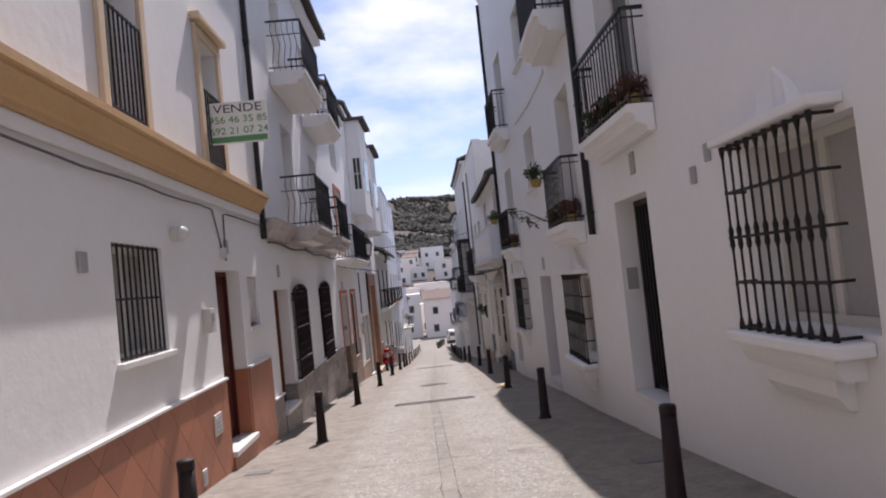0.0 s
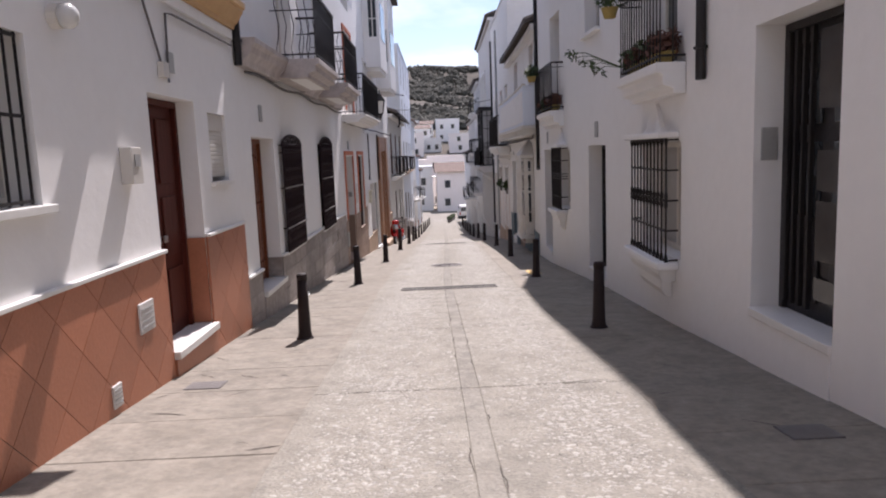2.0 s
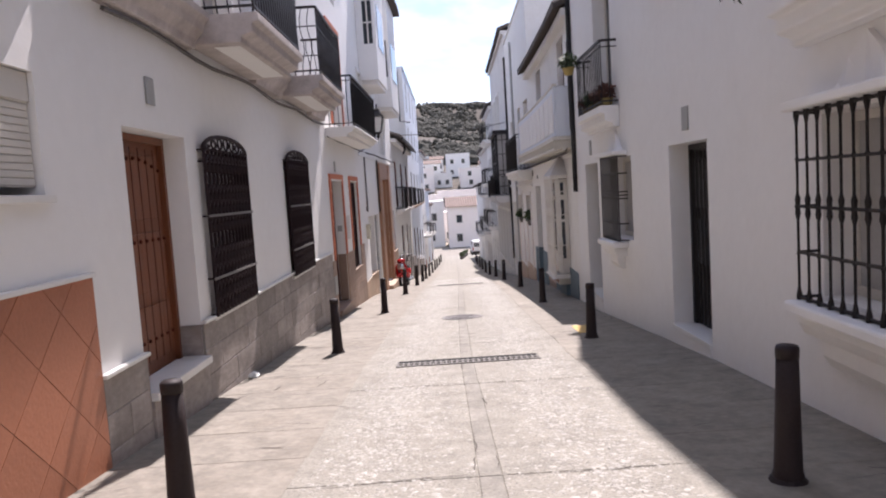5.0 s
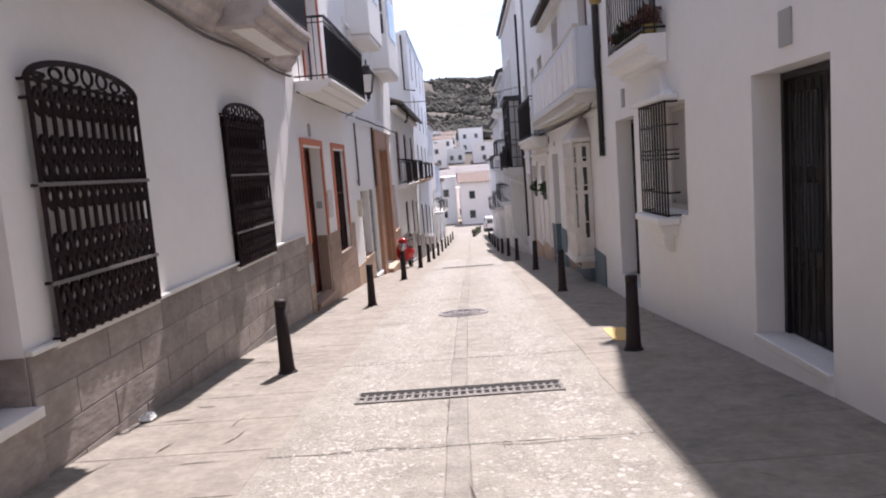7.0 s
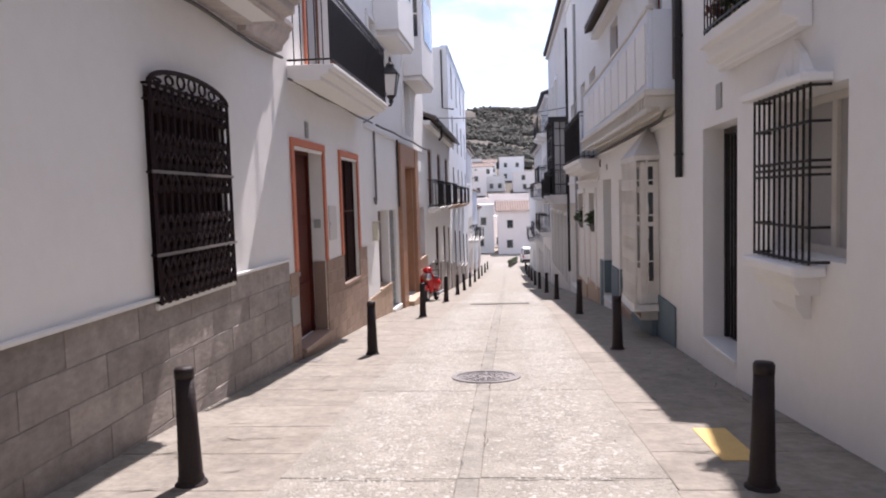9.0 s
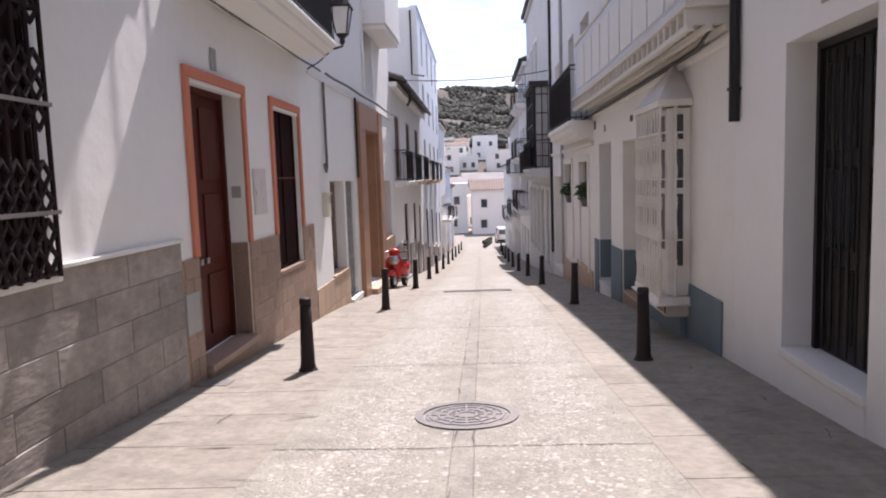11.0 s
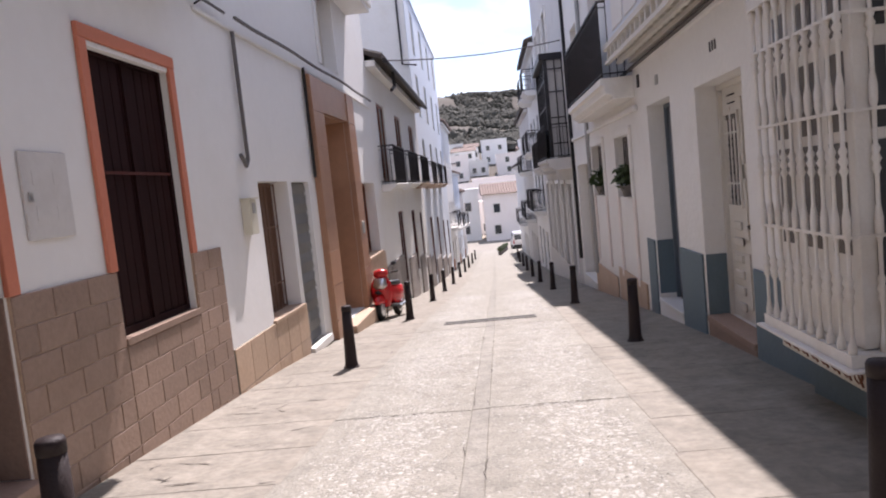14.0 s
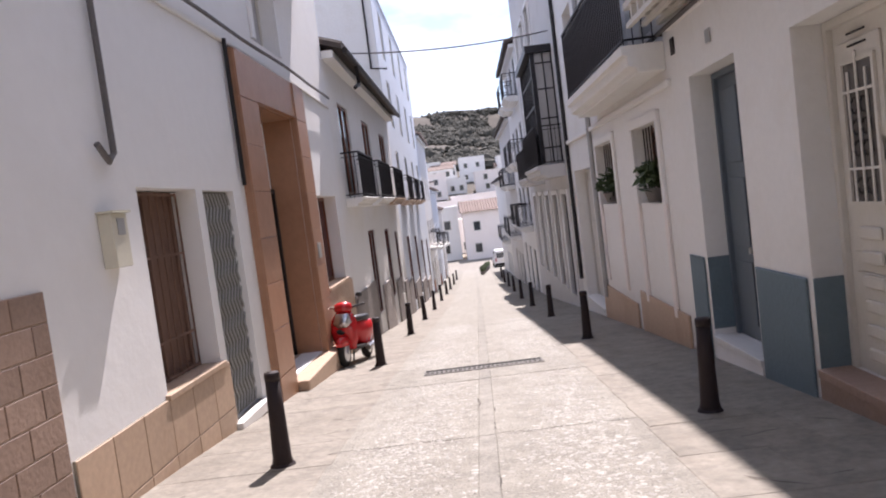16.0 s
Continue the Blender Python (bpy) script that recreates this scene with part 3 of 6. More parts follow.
def tiled_plinth(h, s, y0, y1, top, material, tw, th, stagger=True, cap=None, skip=(), backing=JOINT, n=0.03):
    """A plinth of single tiles on a mortar bed, running below the paving."""
    bot = street(y1) - 0.06
    spans, a = [], y0
    for g in sorted(skip):
        spans.append((a, g[0]))
        a = g[1]
    spans.append((a, y1))
    for a, b in spans:
        pl = part("plinth", Shape().wall_box(s, a, b, 0.002, n - 0.008, bot - 0.4, top - 0.003), backing, h)
        k = max(1, round((b - a) / tw))
        w = (b - a) / k
        row, z = 0, top
        while z > street((a + b) / 2) - 0.25:
            for i in range(k + (1 if stagger and row % 2 else 0)):
                lo, hi = a + w * i, a + w * (i + 1)
                if stagger and row % 2:
                    lo, hi = max(a, lo - w / 2), min(b, hi - w / 2)
                mid = (lo + hi) / 2
                if z < street(mid) - 0.05:
                    continue
                c = at(s, mid, n / 2, z - th / 2)
                slope = math.atan2(at(s, hi, 0, 0).x - at(s, lo, 0, 0).x, hi - lo)
                piece("tile", (round(hi - lo - 0.008, 3), round(th - 0.008, 3), n), material, pl, c, (radians(90), 0, radians(90) - slope) if s == "L" else (radians(90), 0, radians(-90) - slope))
            z -= th
            row += 1
        if cap:
            part("plinth_cap", Shape().wall_box(s, a, b, 0.002, n + 0.03, top + 0.002, top + 0.035), cap, h, soft=0.006)
    return pl

# ---- houses along the sunny side ----
h = house("town_house", "L", -9, 12.35, 8.3, [(6.28, 7.52, 1.03, 2.12), (9.38, 10.6, -0.5, 1.92), (11.03, 11.68, 1.04, 1.83), (6.45, 7.35, 3.36, 5.6), (9.45, 10.3, 3.32, 5.1), (2.4, 3.4, 3.36, 5.6), (2.2, 3.4, 1.03, 2.12)],
          "white rendered town house with ochre cornice and terracotta tiled plinth")
window(h, "L", 6.28, 7.52, 1.03, 2.12, 0.2, PALE_DOOR, CURTAIN)
grille(h, "L", 6.34, 7.46, 1.07, 2.10, -0.03, 10, (0.52,), returns=False, label="dark iron bars inside the window opening")
part("window_sill", Shape().wall_box("L", 6.2, 7.6, -0.18, 0.06, 0.985, 1.03 + 0.012), CAP, h, soft=0.006)
window(h, "L", 2.2, 3.4, 1.03, 2.12, 0.2, PALE_DOOR, CURTAIN)
panel_door(h, "L", 9.38, 10.6, -0.5, 1.92, RED_WOOD, label="dark red varnished panelled double door", riser=TERRA)
part("plinth_reveal", Shape().wall_box("L", 10.582, 10.597, -0.2, 0.001, -0.48, 0.46), TERRA, h)
part("plinth_reveal", Shape().wall_box("L", 9.383, 9.398, -0.2, 0.001, -0.48, 0.46), TERRA, h)
shutter_blind(h, "L", 11.03, 11.68, 1.04, 1.83)
for a, b, c in ((6.45, 7.35, 5.6), (9.45, 10.3, 5.1), (2.4, 3.4, 5.6)):
    window(h, "L", a, b, 3.33 + 0.04, c, 0.22, PALE_DOOR, CURTAIN)
    surround(h, "L", a, b, 3.36, c, OCHRE_PALE, 0.14, 0.05)
    part("pediment", Shape().wall_box("L", a - 0.22, b + 0.22, 0.002, 0.14, c + 0.16, c + 0.26), OCHRE_PALE, h, soft=0.015)
    grille(h, "L", a + 0.03, b - 0.03, 3.4, 4.38, 0.03, 9, (), returns=False, label="dark iron window rail")
co = Shape().profile("L", -8.99, 12.2, [(0.002, 2.93), (0.06, 2.93), (0.07, 2.98), (0.10, 3.0), (0.16, 3.09), (0.19, 3.13), (0.19, 3.16), (0.22, 3.17), (0.22, 3.24), (0.002, 3.27)])
part("cornice", co, OCHRE, h, "ochre painted moulded cornice")
part("string_course", Shape().wall_box("L", -8.99, 12.2, 0.002, 0.035, 2.80, 2.928), WHITE, h, soft=0.012)
diagonal_plinth(h, "L", ((-2.0, 9.375), (10.605, 12.1)), 0.46, TERRA, JOINT)
for y, z, w, q in ((8.84, -0.01, 0.30, 0.26), (8.18, -0.48, 0.15, 0.18)):
    v = plaque(h, "L", y, z, w, q, GREYWASH, "vent_cover", 0.045)
    for i in range(4):
        part("slot", Shape().wall_box("L", y - w * 0.38, y + w * 0.38, 0.046, 0.05, z - q * 0.34 + i * q * 0.2, z - q * 0.34 + i * q * 0.2 + 0.012), GREY_BOX, v)
plaque(h, "L", 5.69, 1.92, 0.13, 0.17, GREY_BOX, "vent_cover", 0.03)
plaque(h, "L", 10.0, 2.25, 0.16, 0.2)
p = plaque(h, "L", 8.8, 1.27, 0.2, 0.3, SHUTTER, "meter_box", 0.1)
part("meter_window", Shape().wall_box("L", 8.75, 8.85, 0.101, 0.108, 1.26, 1.36), GREY_BOX, p)
p = part("wall_light", Shape().rod(at("L", 7.89, 0.002, 2.29), at("L", 7.89, 0.07, 2.29), 0.085, 14), SHUTTER, h, "round white bulkhead wall light")
part("globe", Shape().ball(at("L", 7.89, 0.11, 2.29), 0.075, 0.085, 0.085, 12, 8), LAMP_GLASS, p, smooth=True)
downpipe(h, "L", 12.3, 2.5, 8.2)
cable_run("facade_cable", [at("L", y, 0.03, 2.72 + 0.012 * math.sin(y * 3)) for y in np.arange(-2, 9.8, 0.6)] + [at("L", 9.75, 0.02, 2.2)])
cable_run("facade_cable", [at("L", 9.9, 0.02, 2.05), at("L", 9.92, 0.03, 2.7)] + [at("L", y, 0.03, 2.72) for y in np.arange(10.1, 12.2, 0.5)])
p = part("junction_box", Shape().wall_box("L", 9.68, 9.82, 0.003, 0.06, 2.08, 2.22), SHUTTER, h)

sg = thing("for_sale_sign", (-2.2, 9.7, 3.9), "white for-sale board with dark and green lettering on a window rail", "sign")
part("board", Shape().box(-2.56, -1.76, 9.7, 9.715, 3.64, 4.22), SIGNWHITE, sg)
part("green_band", Shape().box(-2.54, -1.78, 9.695, 9.699, 3.66, 3.74), SIGNGREEN, sg)
part("bracket", Shape().rod((-2.58, 9.72, 4.1), (-1.8, 9.72, 4.1), 0.01), IRON, sg)
for text, z, size, material in (("VENDE", 4.075, 0.165, SIGNGREY), ("956 46 35 85", 3.93, 0.135, SIGNGREEN), ("692 21 07 24", 3.775, 0.135, SIGNGREEN)):
    c = bpy.data.curves.new("lettering", "FONT")
    c.body, c.size, c.align_x, c.extrude = text, size, "CENTER", 0.002
    ob = new("lettering", c)
    ob.data.materials.append(material)
    ob.parent = sg
    ob.location, ob.rotation_euler = Vector((-2.16, 9.695, z)) - ORIGIN[sg], (radians(90), 0, 0)
    ob.scale = (1.12 if text != "VENDE" else 1.3, 1, 1)

h = house("town_house", "L", 12.35, 22.15, 9.4, [(12.85, 14.2, -0.62, 1.6), (14.55, 16.05, -0.27, 1.5), (18.5, 20.15, -0.33, 1.56), (15.1, 16.3, 2.95, 5.2), (18.9, 20.2, 2.95, 5.2), (15.1, 16.3, 6.2, 8.3), (18.9, 20.2, 6.2, 8.3)],
          "white town house with iron balconies and grey stone plinth", over=0.4)
plank = panel_door(h, "L", 12.85, 14.2, -0.62, 1.6, BROWN_WOOD, 0.26, 1, label="brown varnished studded door", riser=STONE)
for i in range(7):
    y = 12.98 + i * 0.165
    part("groove", Shape().wall_box("L", y, y + 0.012, -0.237, -0.234, -0.5, 1.48), RED_WOOD, plank)
for row in (1.28, 0.62, -0.3):
    for i in range(9):
        y = 13.0 + i * 0.132
        part("stud", Shape().ball(at("L", y, -0.232, row + (0.1 * math.sin(math.pi * i / 8) if row > 1 else 0)), 0.016, 0.018, 0.018, 6, 4), RED_WOOD, plank)
part("plinth_reveal", Shape().wall_box("L", 14.182, 14.197, -0.22, 0.001, -0.6, -0.29), STONE, h)
for a, b, z0, z1 in ((14.55, 16.05, -0.27, 1.5), (18.5, 20.15, -0.33, 1.56)):
    # black sheet added behind the grille to paint the room's shade
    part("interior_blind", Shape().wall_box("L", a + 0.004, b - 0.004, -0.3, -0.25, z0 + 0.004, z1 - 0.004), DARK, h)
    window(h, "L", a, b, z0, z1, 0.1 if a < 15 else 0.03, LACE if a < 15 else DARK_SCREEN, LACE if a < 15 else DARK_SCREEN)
    g = grille(h, "L", a - 0.02, b + 0.02, z0 + 0.02, z1, 0.07, 13, (0.22, 0.6, 0.93), False, GRILLE_IRON, label="ornate dark iron grille with arched head", r=0.019)
    m, w = (a + b) / 2, (b - a) / 2 + 0.03
    arch = Shape()
    pts = [at("L", m + w * math.cos(math.pi * i / 16), 0.07, z1 + 0.17 * math.sin(math.pi * i / 16)) for i in range(17)]
    arch.tube(pts, 0.024, 6)
    part("arch", arch, GRILLE_IRON, g)
    # pale strips over two rails paint the highlight along them
    for f in (0.22, 0.6):
        z = z0 + 0.02 + (z1 - z0 - 0.02) * f
        part("worn_rail", Shape().wall_box("L", a - 0.1, b + 0.04, 0.09, 0.102, z - 0.014, z + 0.014), RAIL_HIGHLIGHT, g, "lighter grey highlight strip on the cross rail")
    for i in range(7):
        y, k = a + (b - a) * (i + 0.5) / 7, 0.15 * math.sin(math.pi * (i + 0.5) / 7)
        part("scroll", Shape().tube([at("L", y + 0.075 * math.cos(t), 0.07, z1 + 0.02 + k * 0.5 + k * 0.45 * math.sin(t)) for t in np.linspace(0, 6.2832, 11)], 0.013, 4), GRILLE_IRON, g)
    rows = (0.07, 0.16, 0.27, 0.36, 0.56, 0.66, 0.74, 0.92)
    for f in rows:
        z = z0 + (z1 - z0) * f
        for i in range(12):
            y = a + (b - a) * (i + 0.5) / 12
            k = (b - a) / 24
            o = Shape()
            o.tube([at("L", y - k, 0.07, z), at("L", y, 0.07, z + 0.085), at("L", y + k, 0.07, z), at("L", y, 0.07, z - 0.085), at("L", y - k, 0.07, z)], 0.021, 4)
            part("ornament", o, GRILLE_IRON, g)
    part("window_sill", Shape().wall_box("L", a - 0.06, b + 0.06, -0.12, 0.06, z0 - 0.04, z0 + 0.012), CAP, h, soft=0.006)
for y0, y1, zz in ((14.5, 16.8, 2.86), (18.4, 20.75, 2.86), (14.45, 17.0, 6.12), (18.4, 20.9, 6.12)):
    balcony(h, "L", y0, y1, zz, 0.71, 0.115, 1.05, 0.2, WEATHERED if zz < 4 else WHITE_B, True, True, ledge=0.24)
    window(h, "L", 15.1 if y0 < 16 else 18.9, 16.3 if y0 < 16 else 20.2, zz + 0.1, 5.2 if zz < 4 else 8.3, 0.2, PALE_DOOR, CURTAIN)
for a, b in ((12.4, 14.49), (16.81, 18.39), (20.76, 22.0)):
    part("cornice", Shape().profile("L", a, b, [(0.002, 2.87), (0.27, 2.87), (0.27, 2.80), (0.22, 2.76), (0.2, 2.68), (0.12, 2.6), (0.1, 2.52), (0.002, 2.5)]), WEATHERED, h, "weathered grey moulded cornice", soft=0.008)
tiled_plinth(h, "L", 12.1, 22.1, -0.29, STONE, 0.95, 0.27, True, CAP, [(12.85, 14.2)], backing=STONE_JOINT)
plaque(h, "L", 13.45, 1.95, 0.17, 0.24)
plaque(h, "L", 23.24, 1.6, 0.15, 0.24)
cable_run("facade_cable", [at("L", y, 0.06, 2.45 + 0.03 * math.sin(y * 2)) for y in np.arange(12.6, 22.3, 0.5)], 0.022)

h = house("town_house", "L", 22.15, 27.45, 8.0, [(22.52, 24.05, -1.62, 1.32), (25.3, 26.68, -1.02, 1.32), (23.4, 25.0, 2.6, 4.9), (23.4, 25.0, 5.6, 7.4)],
          "white town house with salmon window trim and brown tiled plinth", WHITE)
panel_door(h, "L", 22.52, 24.05, -1.62, 1.32, RED_WOOD, 0.26, 2, label="tall dark red-brown varnished panelled double door", step=BROWN)
part("intercom_panel", Shape().wall_box("L", 24.03, 24.048, -0.16, -0.05, 0.08, 0.22), GREY_BOX, h, "grey intercom panel in the door reveal")
part("plinth_reveal", Shape().wall_box("L", 24.035, 24.048, -0.2, -0.002, -1.6, -0.47), BROWN, h)
part("plinth_reveal", Shape().wall_box("L", 22.522, 22.535, -0.2, -0.002, -1.6, -0.47), BROWN, h)
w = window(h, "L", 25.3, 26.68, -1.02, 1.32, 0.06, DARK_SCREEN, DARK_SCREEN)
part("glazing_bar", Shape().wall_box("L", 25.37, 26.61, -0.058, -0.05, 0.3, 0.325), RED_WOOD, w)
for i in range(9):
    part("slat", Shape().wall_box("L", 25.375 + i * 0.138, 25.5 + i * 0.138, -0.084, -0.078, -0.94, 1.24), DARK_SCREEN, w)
surround(h, "L", 22.52, 24.05, -0.47, 1.32, ORANGE, 0.11, 0.04)
for a, b in ((22.52, 24.05), (25.3, 26.68)):
    part("inner_bead", Shape().wall_box("L", a + 0.002, b - 0.002, -0.05, 0.022, 1.275, 1.318), WHITE, h, soft=0.004)
surround(h, "L", 25.3, 26.68, -0.47, 1.32, ORANGE, 0.11, 0.04)
tiled_plinth(h, "L", 22.15, 27.4, -0.47, BROWN, 0.44, 0.2, True, None, [(22.5, 24.07), (25.29, 26.69)], backing=SANDY)
tiled_plinth(h, "L", 25.292, 26.688, -1.07, BROWN, 0.44, 0.2, True, backing=SANDY)
part("window_sill", Shape().wall_box("L", 25.292, 26.688, -0.06, 0.04, -1.066, -1.01), BROWN, h)
balcony(h, "L", 22.45, 26.9, 2.42, 0.62, 0.11, 1.08, 0.12, WHITE, False, False)
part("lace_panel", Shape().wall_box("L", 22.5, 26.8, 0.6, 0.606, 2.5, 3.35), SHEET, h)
window(h, "L", 23.4, 25.0, 2.6, 4.9, 0.2, BROWN_WOOD, CURTAIN)
window(h, "L", 23.4, 25.0, 5.6, 7.4, 0.2, PALE_DOOR, CURTAIN)
surround(h, "L", 23.4, 25.0, 2.6, 4.9, ORANGE, 0.1, 0.04)
p = plaque(h, "L", 24.6, 0.14, 0.5, 0.58, GREYWASH, "meter_cabinet", 0.022)
for dy, dz in ((-0.1, -0.12), (0.12, -0.12), (-0.1, 0.12), (0.12, 0.12)):
    part("vent_patch", Shape().wall_box("L", 24.6 + dy - 0.05, 24.6 + dy + 0.05, 0.0225, 0.025, 0.14 + dz - 0.05, 0.14 + dz + 0.05), GREYWASH, p)
part("lock", Shape().wall_box("L", 24.38, 24.42, 0.026, 0.036, 0.1, 0.16), CHROME, p)
plaque(h, "L", 22.25, -1.0, 0.3, 0.4, GREY_BOX, "meter_cover", 0.05)
cable_run("facade_cable", [at("L", y, 0.07, 2.2 + 0.012 * math.sin(y * 2.3)) for y in np.arange(22.3, 28.6, 0.5)], 0.018)

h = house("town_house", "L", 27.45, 38.0, 8.7, [(28.95, 30.2, -1.6, 0.24), (30.38, 31.3, -2.3, 0.23), (32.45, 34.4, -2.4, 1.45), (35.6, 37.4, -1.5, 0.2), (28.4, 29.2, 2.7, 4.6), (33.0, 34.2, 2.4, 4.4)],
          "white town house with marble portal and two enclosed bays", WHITE)
window(h, "L", 28.95, 30.2, -1.6, 0.24, 0.26, OLD_BROWN, OLD_BROWN)
grille(h, "L", 29.0, 30.15, -1.56, 0.2, -0.2, 9, (0.2, 0.66), returns=False, material=OLD_BROWN, label="brown painted iron window grille")
part("window_sill", Shape().wall_box("L", 28.9, 30.25, -0.3, 0.05, -1.64, -1.6 + 0.012), SANDY, h, soft=0.006)
window(h, "L", 35.6, 37.4, -1.5, 0.2, 0.24, BROWN_WOOD, RED_WOOD)
part("window_sill", Shape().wall_box("L", 35.5, 37.5, -0.24, 0.06, -1.55, -1.5 + 0.012), SANDY, h, soft=0.006)
g = part("folding_gate", Shape().wall_box("L", 30.39, 31.29, -0.09, -0.08, -2.29, 0.22), DUSTY_IRON, h, "closed grey metal lattice gate")
for i in range(10):
    y = 30.4 + 0.88 * i / 9
    q = Shape()
    for j in range(16):
        q.rod(at("L", y + (0.04 if j % 2 else -0.04), -0.068, -2.28 + j * 0.155), at("L", y + (-0.04 if j % 2 else 0.04), -0.068, -2.28 + (j + 1) * 0.155), 0.011, 4)
    part("lattice_bar", q, GREY_BOX, g)
part("doorstep", Shape().wall_box("L", 30.3, 31.4, -0.06, 0.1, -2.42, -2.3), CAP, h, soft=0.008)
pm = part("portal", Shape().wall_box("L", 31.72, 32.449, 0.002, 0.09, -3.0, 2.02), MARBLE, h, "orange marble clad portal")
for y0, y1, n0, n1, z0, z1 in ((34.401, 35.05, 0.002, 0.09, -3.0, 2.02), (32.451, 34.399, 0.002, 0.09, 1.45, 2.02), (32.45, 32.47, -0.6, -0.001, -2.4, 1.45), (34.38, 34.4, -0.6, -0.001, -2.4, 1.45), (32.472, 34.378, -0.6, -0.001, 1.43, 1.448)):
    part("cladding", Shape().wall_box("L", y0, y1, n0, n1, z0, z1), MARBLE, pm)
for y0, y1 in ((31.72, 32.449), (34.401, 35.05)):
    z = 2.02
    while z > -2.5:
        piece("panel", (round(y1 - y0 - 0.01, 3), 0.59, 0.02), MARBLE, pm, at("L", (y0 + y1) / 2, 0.1, z - 0.3), (radians(90), 0, radians(87.7)))
        z -= 0.6
panel_door(h, "L", 32.48, 34.36, -2.4, 0.35, DARK_DOOR, 0.45, 2, label="dark double entrance door", sill=False)
part("transom", Shape().wall_box("L", 32.48, 34.37, -0.5, -0.45, 0.36, 1.42), WHITE, h)
part("transom_pane", Shape().wall_box("L", 32.7, 33.7, -0.449, -0.44, 0.55, 1.3), GLASS, h)
part("doorstep", Shape().wall_box("L", 32.46, 34.9, -0.45, 0.26, -2.85, -2.42), SANDY, h, "wide pale stone doorstep", soft=0.02)
plaque(h, "L", 34.7, -0.75, 0.2, 0.25, GREY_BOX, "intercom_panel", 0.13)
tiled_plinth(h, "L", 27.45, 30.36, -1.62, SANDY, 0.5, 0.5, False, None)
tiled_plinth(h, "L", 35.06, 37.95, -1.56, SANDY, 0.5, 0.5, False, None)
part("ledge", Shape().wall_box("L", 27.5, 37.95, 0.002, 0.035, 2.06, 2.12), WHITE_B, h, soft=0.015)
for y0, y1, z0, zt in ((29.2, 31.6, 4.45, 8.45), (33.1, 36.0, 4.05, 8.0)):
    b = part("enclosed_bay", Shape().wall_box("L", y0, y1, 0.004, 0.6, z0, zt).wall_box("L", y0 + 0.1, y1 - 0.1, 0.004, 0.55, z0 - 0.12, z0 - 0.002), WHITE, h, "white rendered enclosed bay", soft=0.02)
    part("bay_roof", Shape().wall_box("L", y0 - 0.15, y1 + 0.15, 0.004, 0.85, zt + 0.002, zt + 0.12), ROOF_DARK, b)
    part("bay_window", Shape().wall_box("L", y0 - 0.012, y0 - 0.002, 0.22, 0.5, z0 + 1.1, z0 + 2.4), GLASS, b)
    part("bay_window", Shape().wall_box("L", y0 + 0.5, y1 - 0.5, 0.602, 0.612, z0 + 1.1, z0 + 2.4), GLASS, b)
    part("bay_window_frame", Shape().wall_box("L", y0 - 0.03, y0 - 0.013, 0.34, 0.38, z0 + 1.1, z0 + 2.4).wall_box("L", y0 - 0.03, y0 - 0.013, 0.2, 0.52, z0 + 1.72, z0 + 1.76), PALE_DOOR, b)
for a, b, c, d in ((28.4, 29.2, 2.7, 4.6), (33.0, 34.2, 2.4, 4.4)):
    window(h, "L", a, b, c, d, 0.2, PALE_DOOR, CURTAIN)
    surround(h, "L", a, b, c, d, WHITE, 0.12, 0.05)
p = plaque(h, "L", 28.36, -0.2, 0.24, 0.42, CREAM_BOX, "meter_box", 0.11)
part("meter_window", Shape().wall_box("L", 28.31, 28.42, 0.111, 0.118, -0.16, -0.03), GREY_BOX, p)
part("hood", Shape().wall_box("L", 28.22, 28.5, 0.003, 0.14, 0.012, 0.03), CREAM_BOX, p)
q = part("conduit", Shape().tube([at("L", 28.55, 0.05, 2.05), at("L", 28.56, 0.05, 0.5), at("L", 28.45, 0.06, 0.42), at("L", 28.3, 0.06, 0.55)], 0.028, 6), CASTIRON, h)
cable_run("facade_cable", [at("L", y, 0.12, 2.2 + 0.012 * math.sin(y * 1.9)) for y in np.arange(28.5, 37.6, 0.6)], 0.025, "bundle of dark cables sagging along the ledge")
q = part("conduit", Shape().tube([at("L", 31.6, 0.05, 2.1), at("L", 31.6, 0.05, 0.3)], 0.03, 6), IRON, h)

h = house("town_house", "L", 38.0, 50.0, 3.3, [(41.4, 42.6, -3.0, -0.7), (44.8, 46.0, -3.0, -0.8), (47.6, 48.6, -3.3, -1.0), (39.2, 40.6, 0.25, 2.4), (42.8, 44.2, 0.25, 2.4), (46.6, 48.2, 0.25, 2.4)],
          "white old town house with small balconies and dark eaves", WHITE_B, over=0.45)
for a, b, c, d in ((41.4, 42.6, -3.0, -0.7), (44.8, 46.0, -3.0, -0.8), (47.6, 48.6, -3.3, -1.0)):
    window(h, "L", a, b, c, d, 0.04, RED_WOOD, GLASS)
for a, b in ((38.7, 41.1), (42.2, 44.9), (46.0, 49.3)):
    balcony(h, "L", a, b, 0.15, 0.4, 0.11, 1.02, 0.1, WHITE_B if a < 45 else SANDY, False, True)
for a, b in ((39.2, 40.6), (42.8, 44.2), (46.6, 48.2)):
    window(h, "L", a, b, 0.25, 2.4, 0.04, BROWN_WOOD, GLASS)
plinths(h, "L", ((38.02, 41.3, -2.0), (42.7, 44.7, -2.3), (46.1, 47.5, -2.6), (48.7, 49.9, -2.9),), 0.06, -5, STONE)
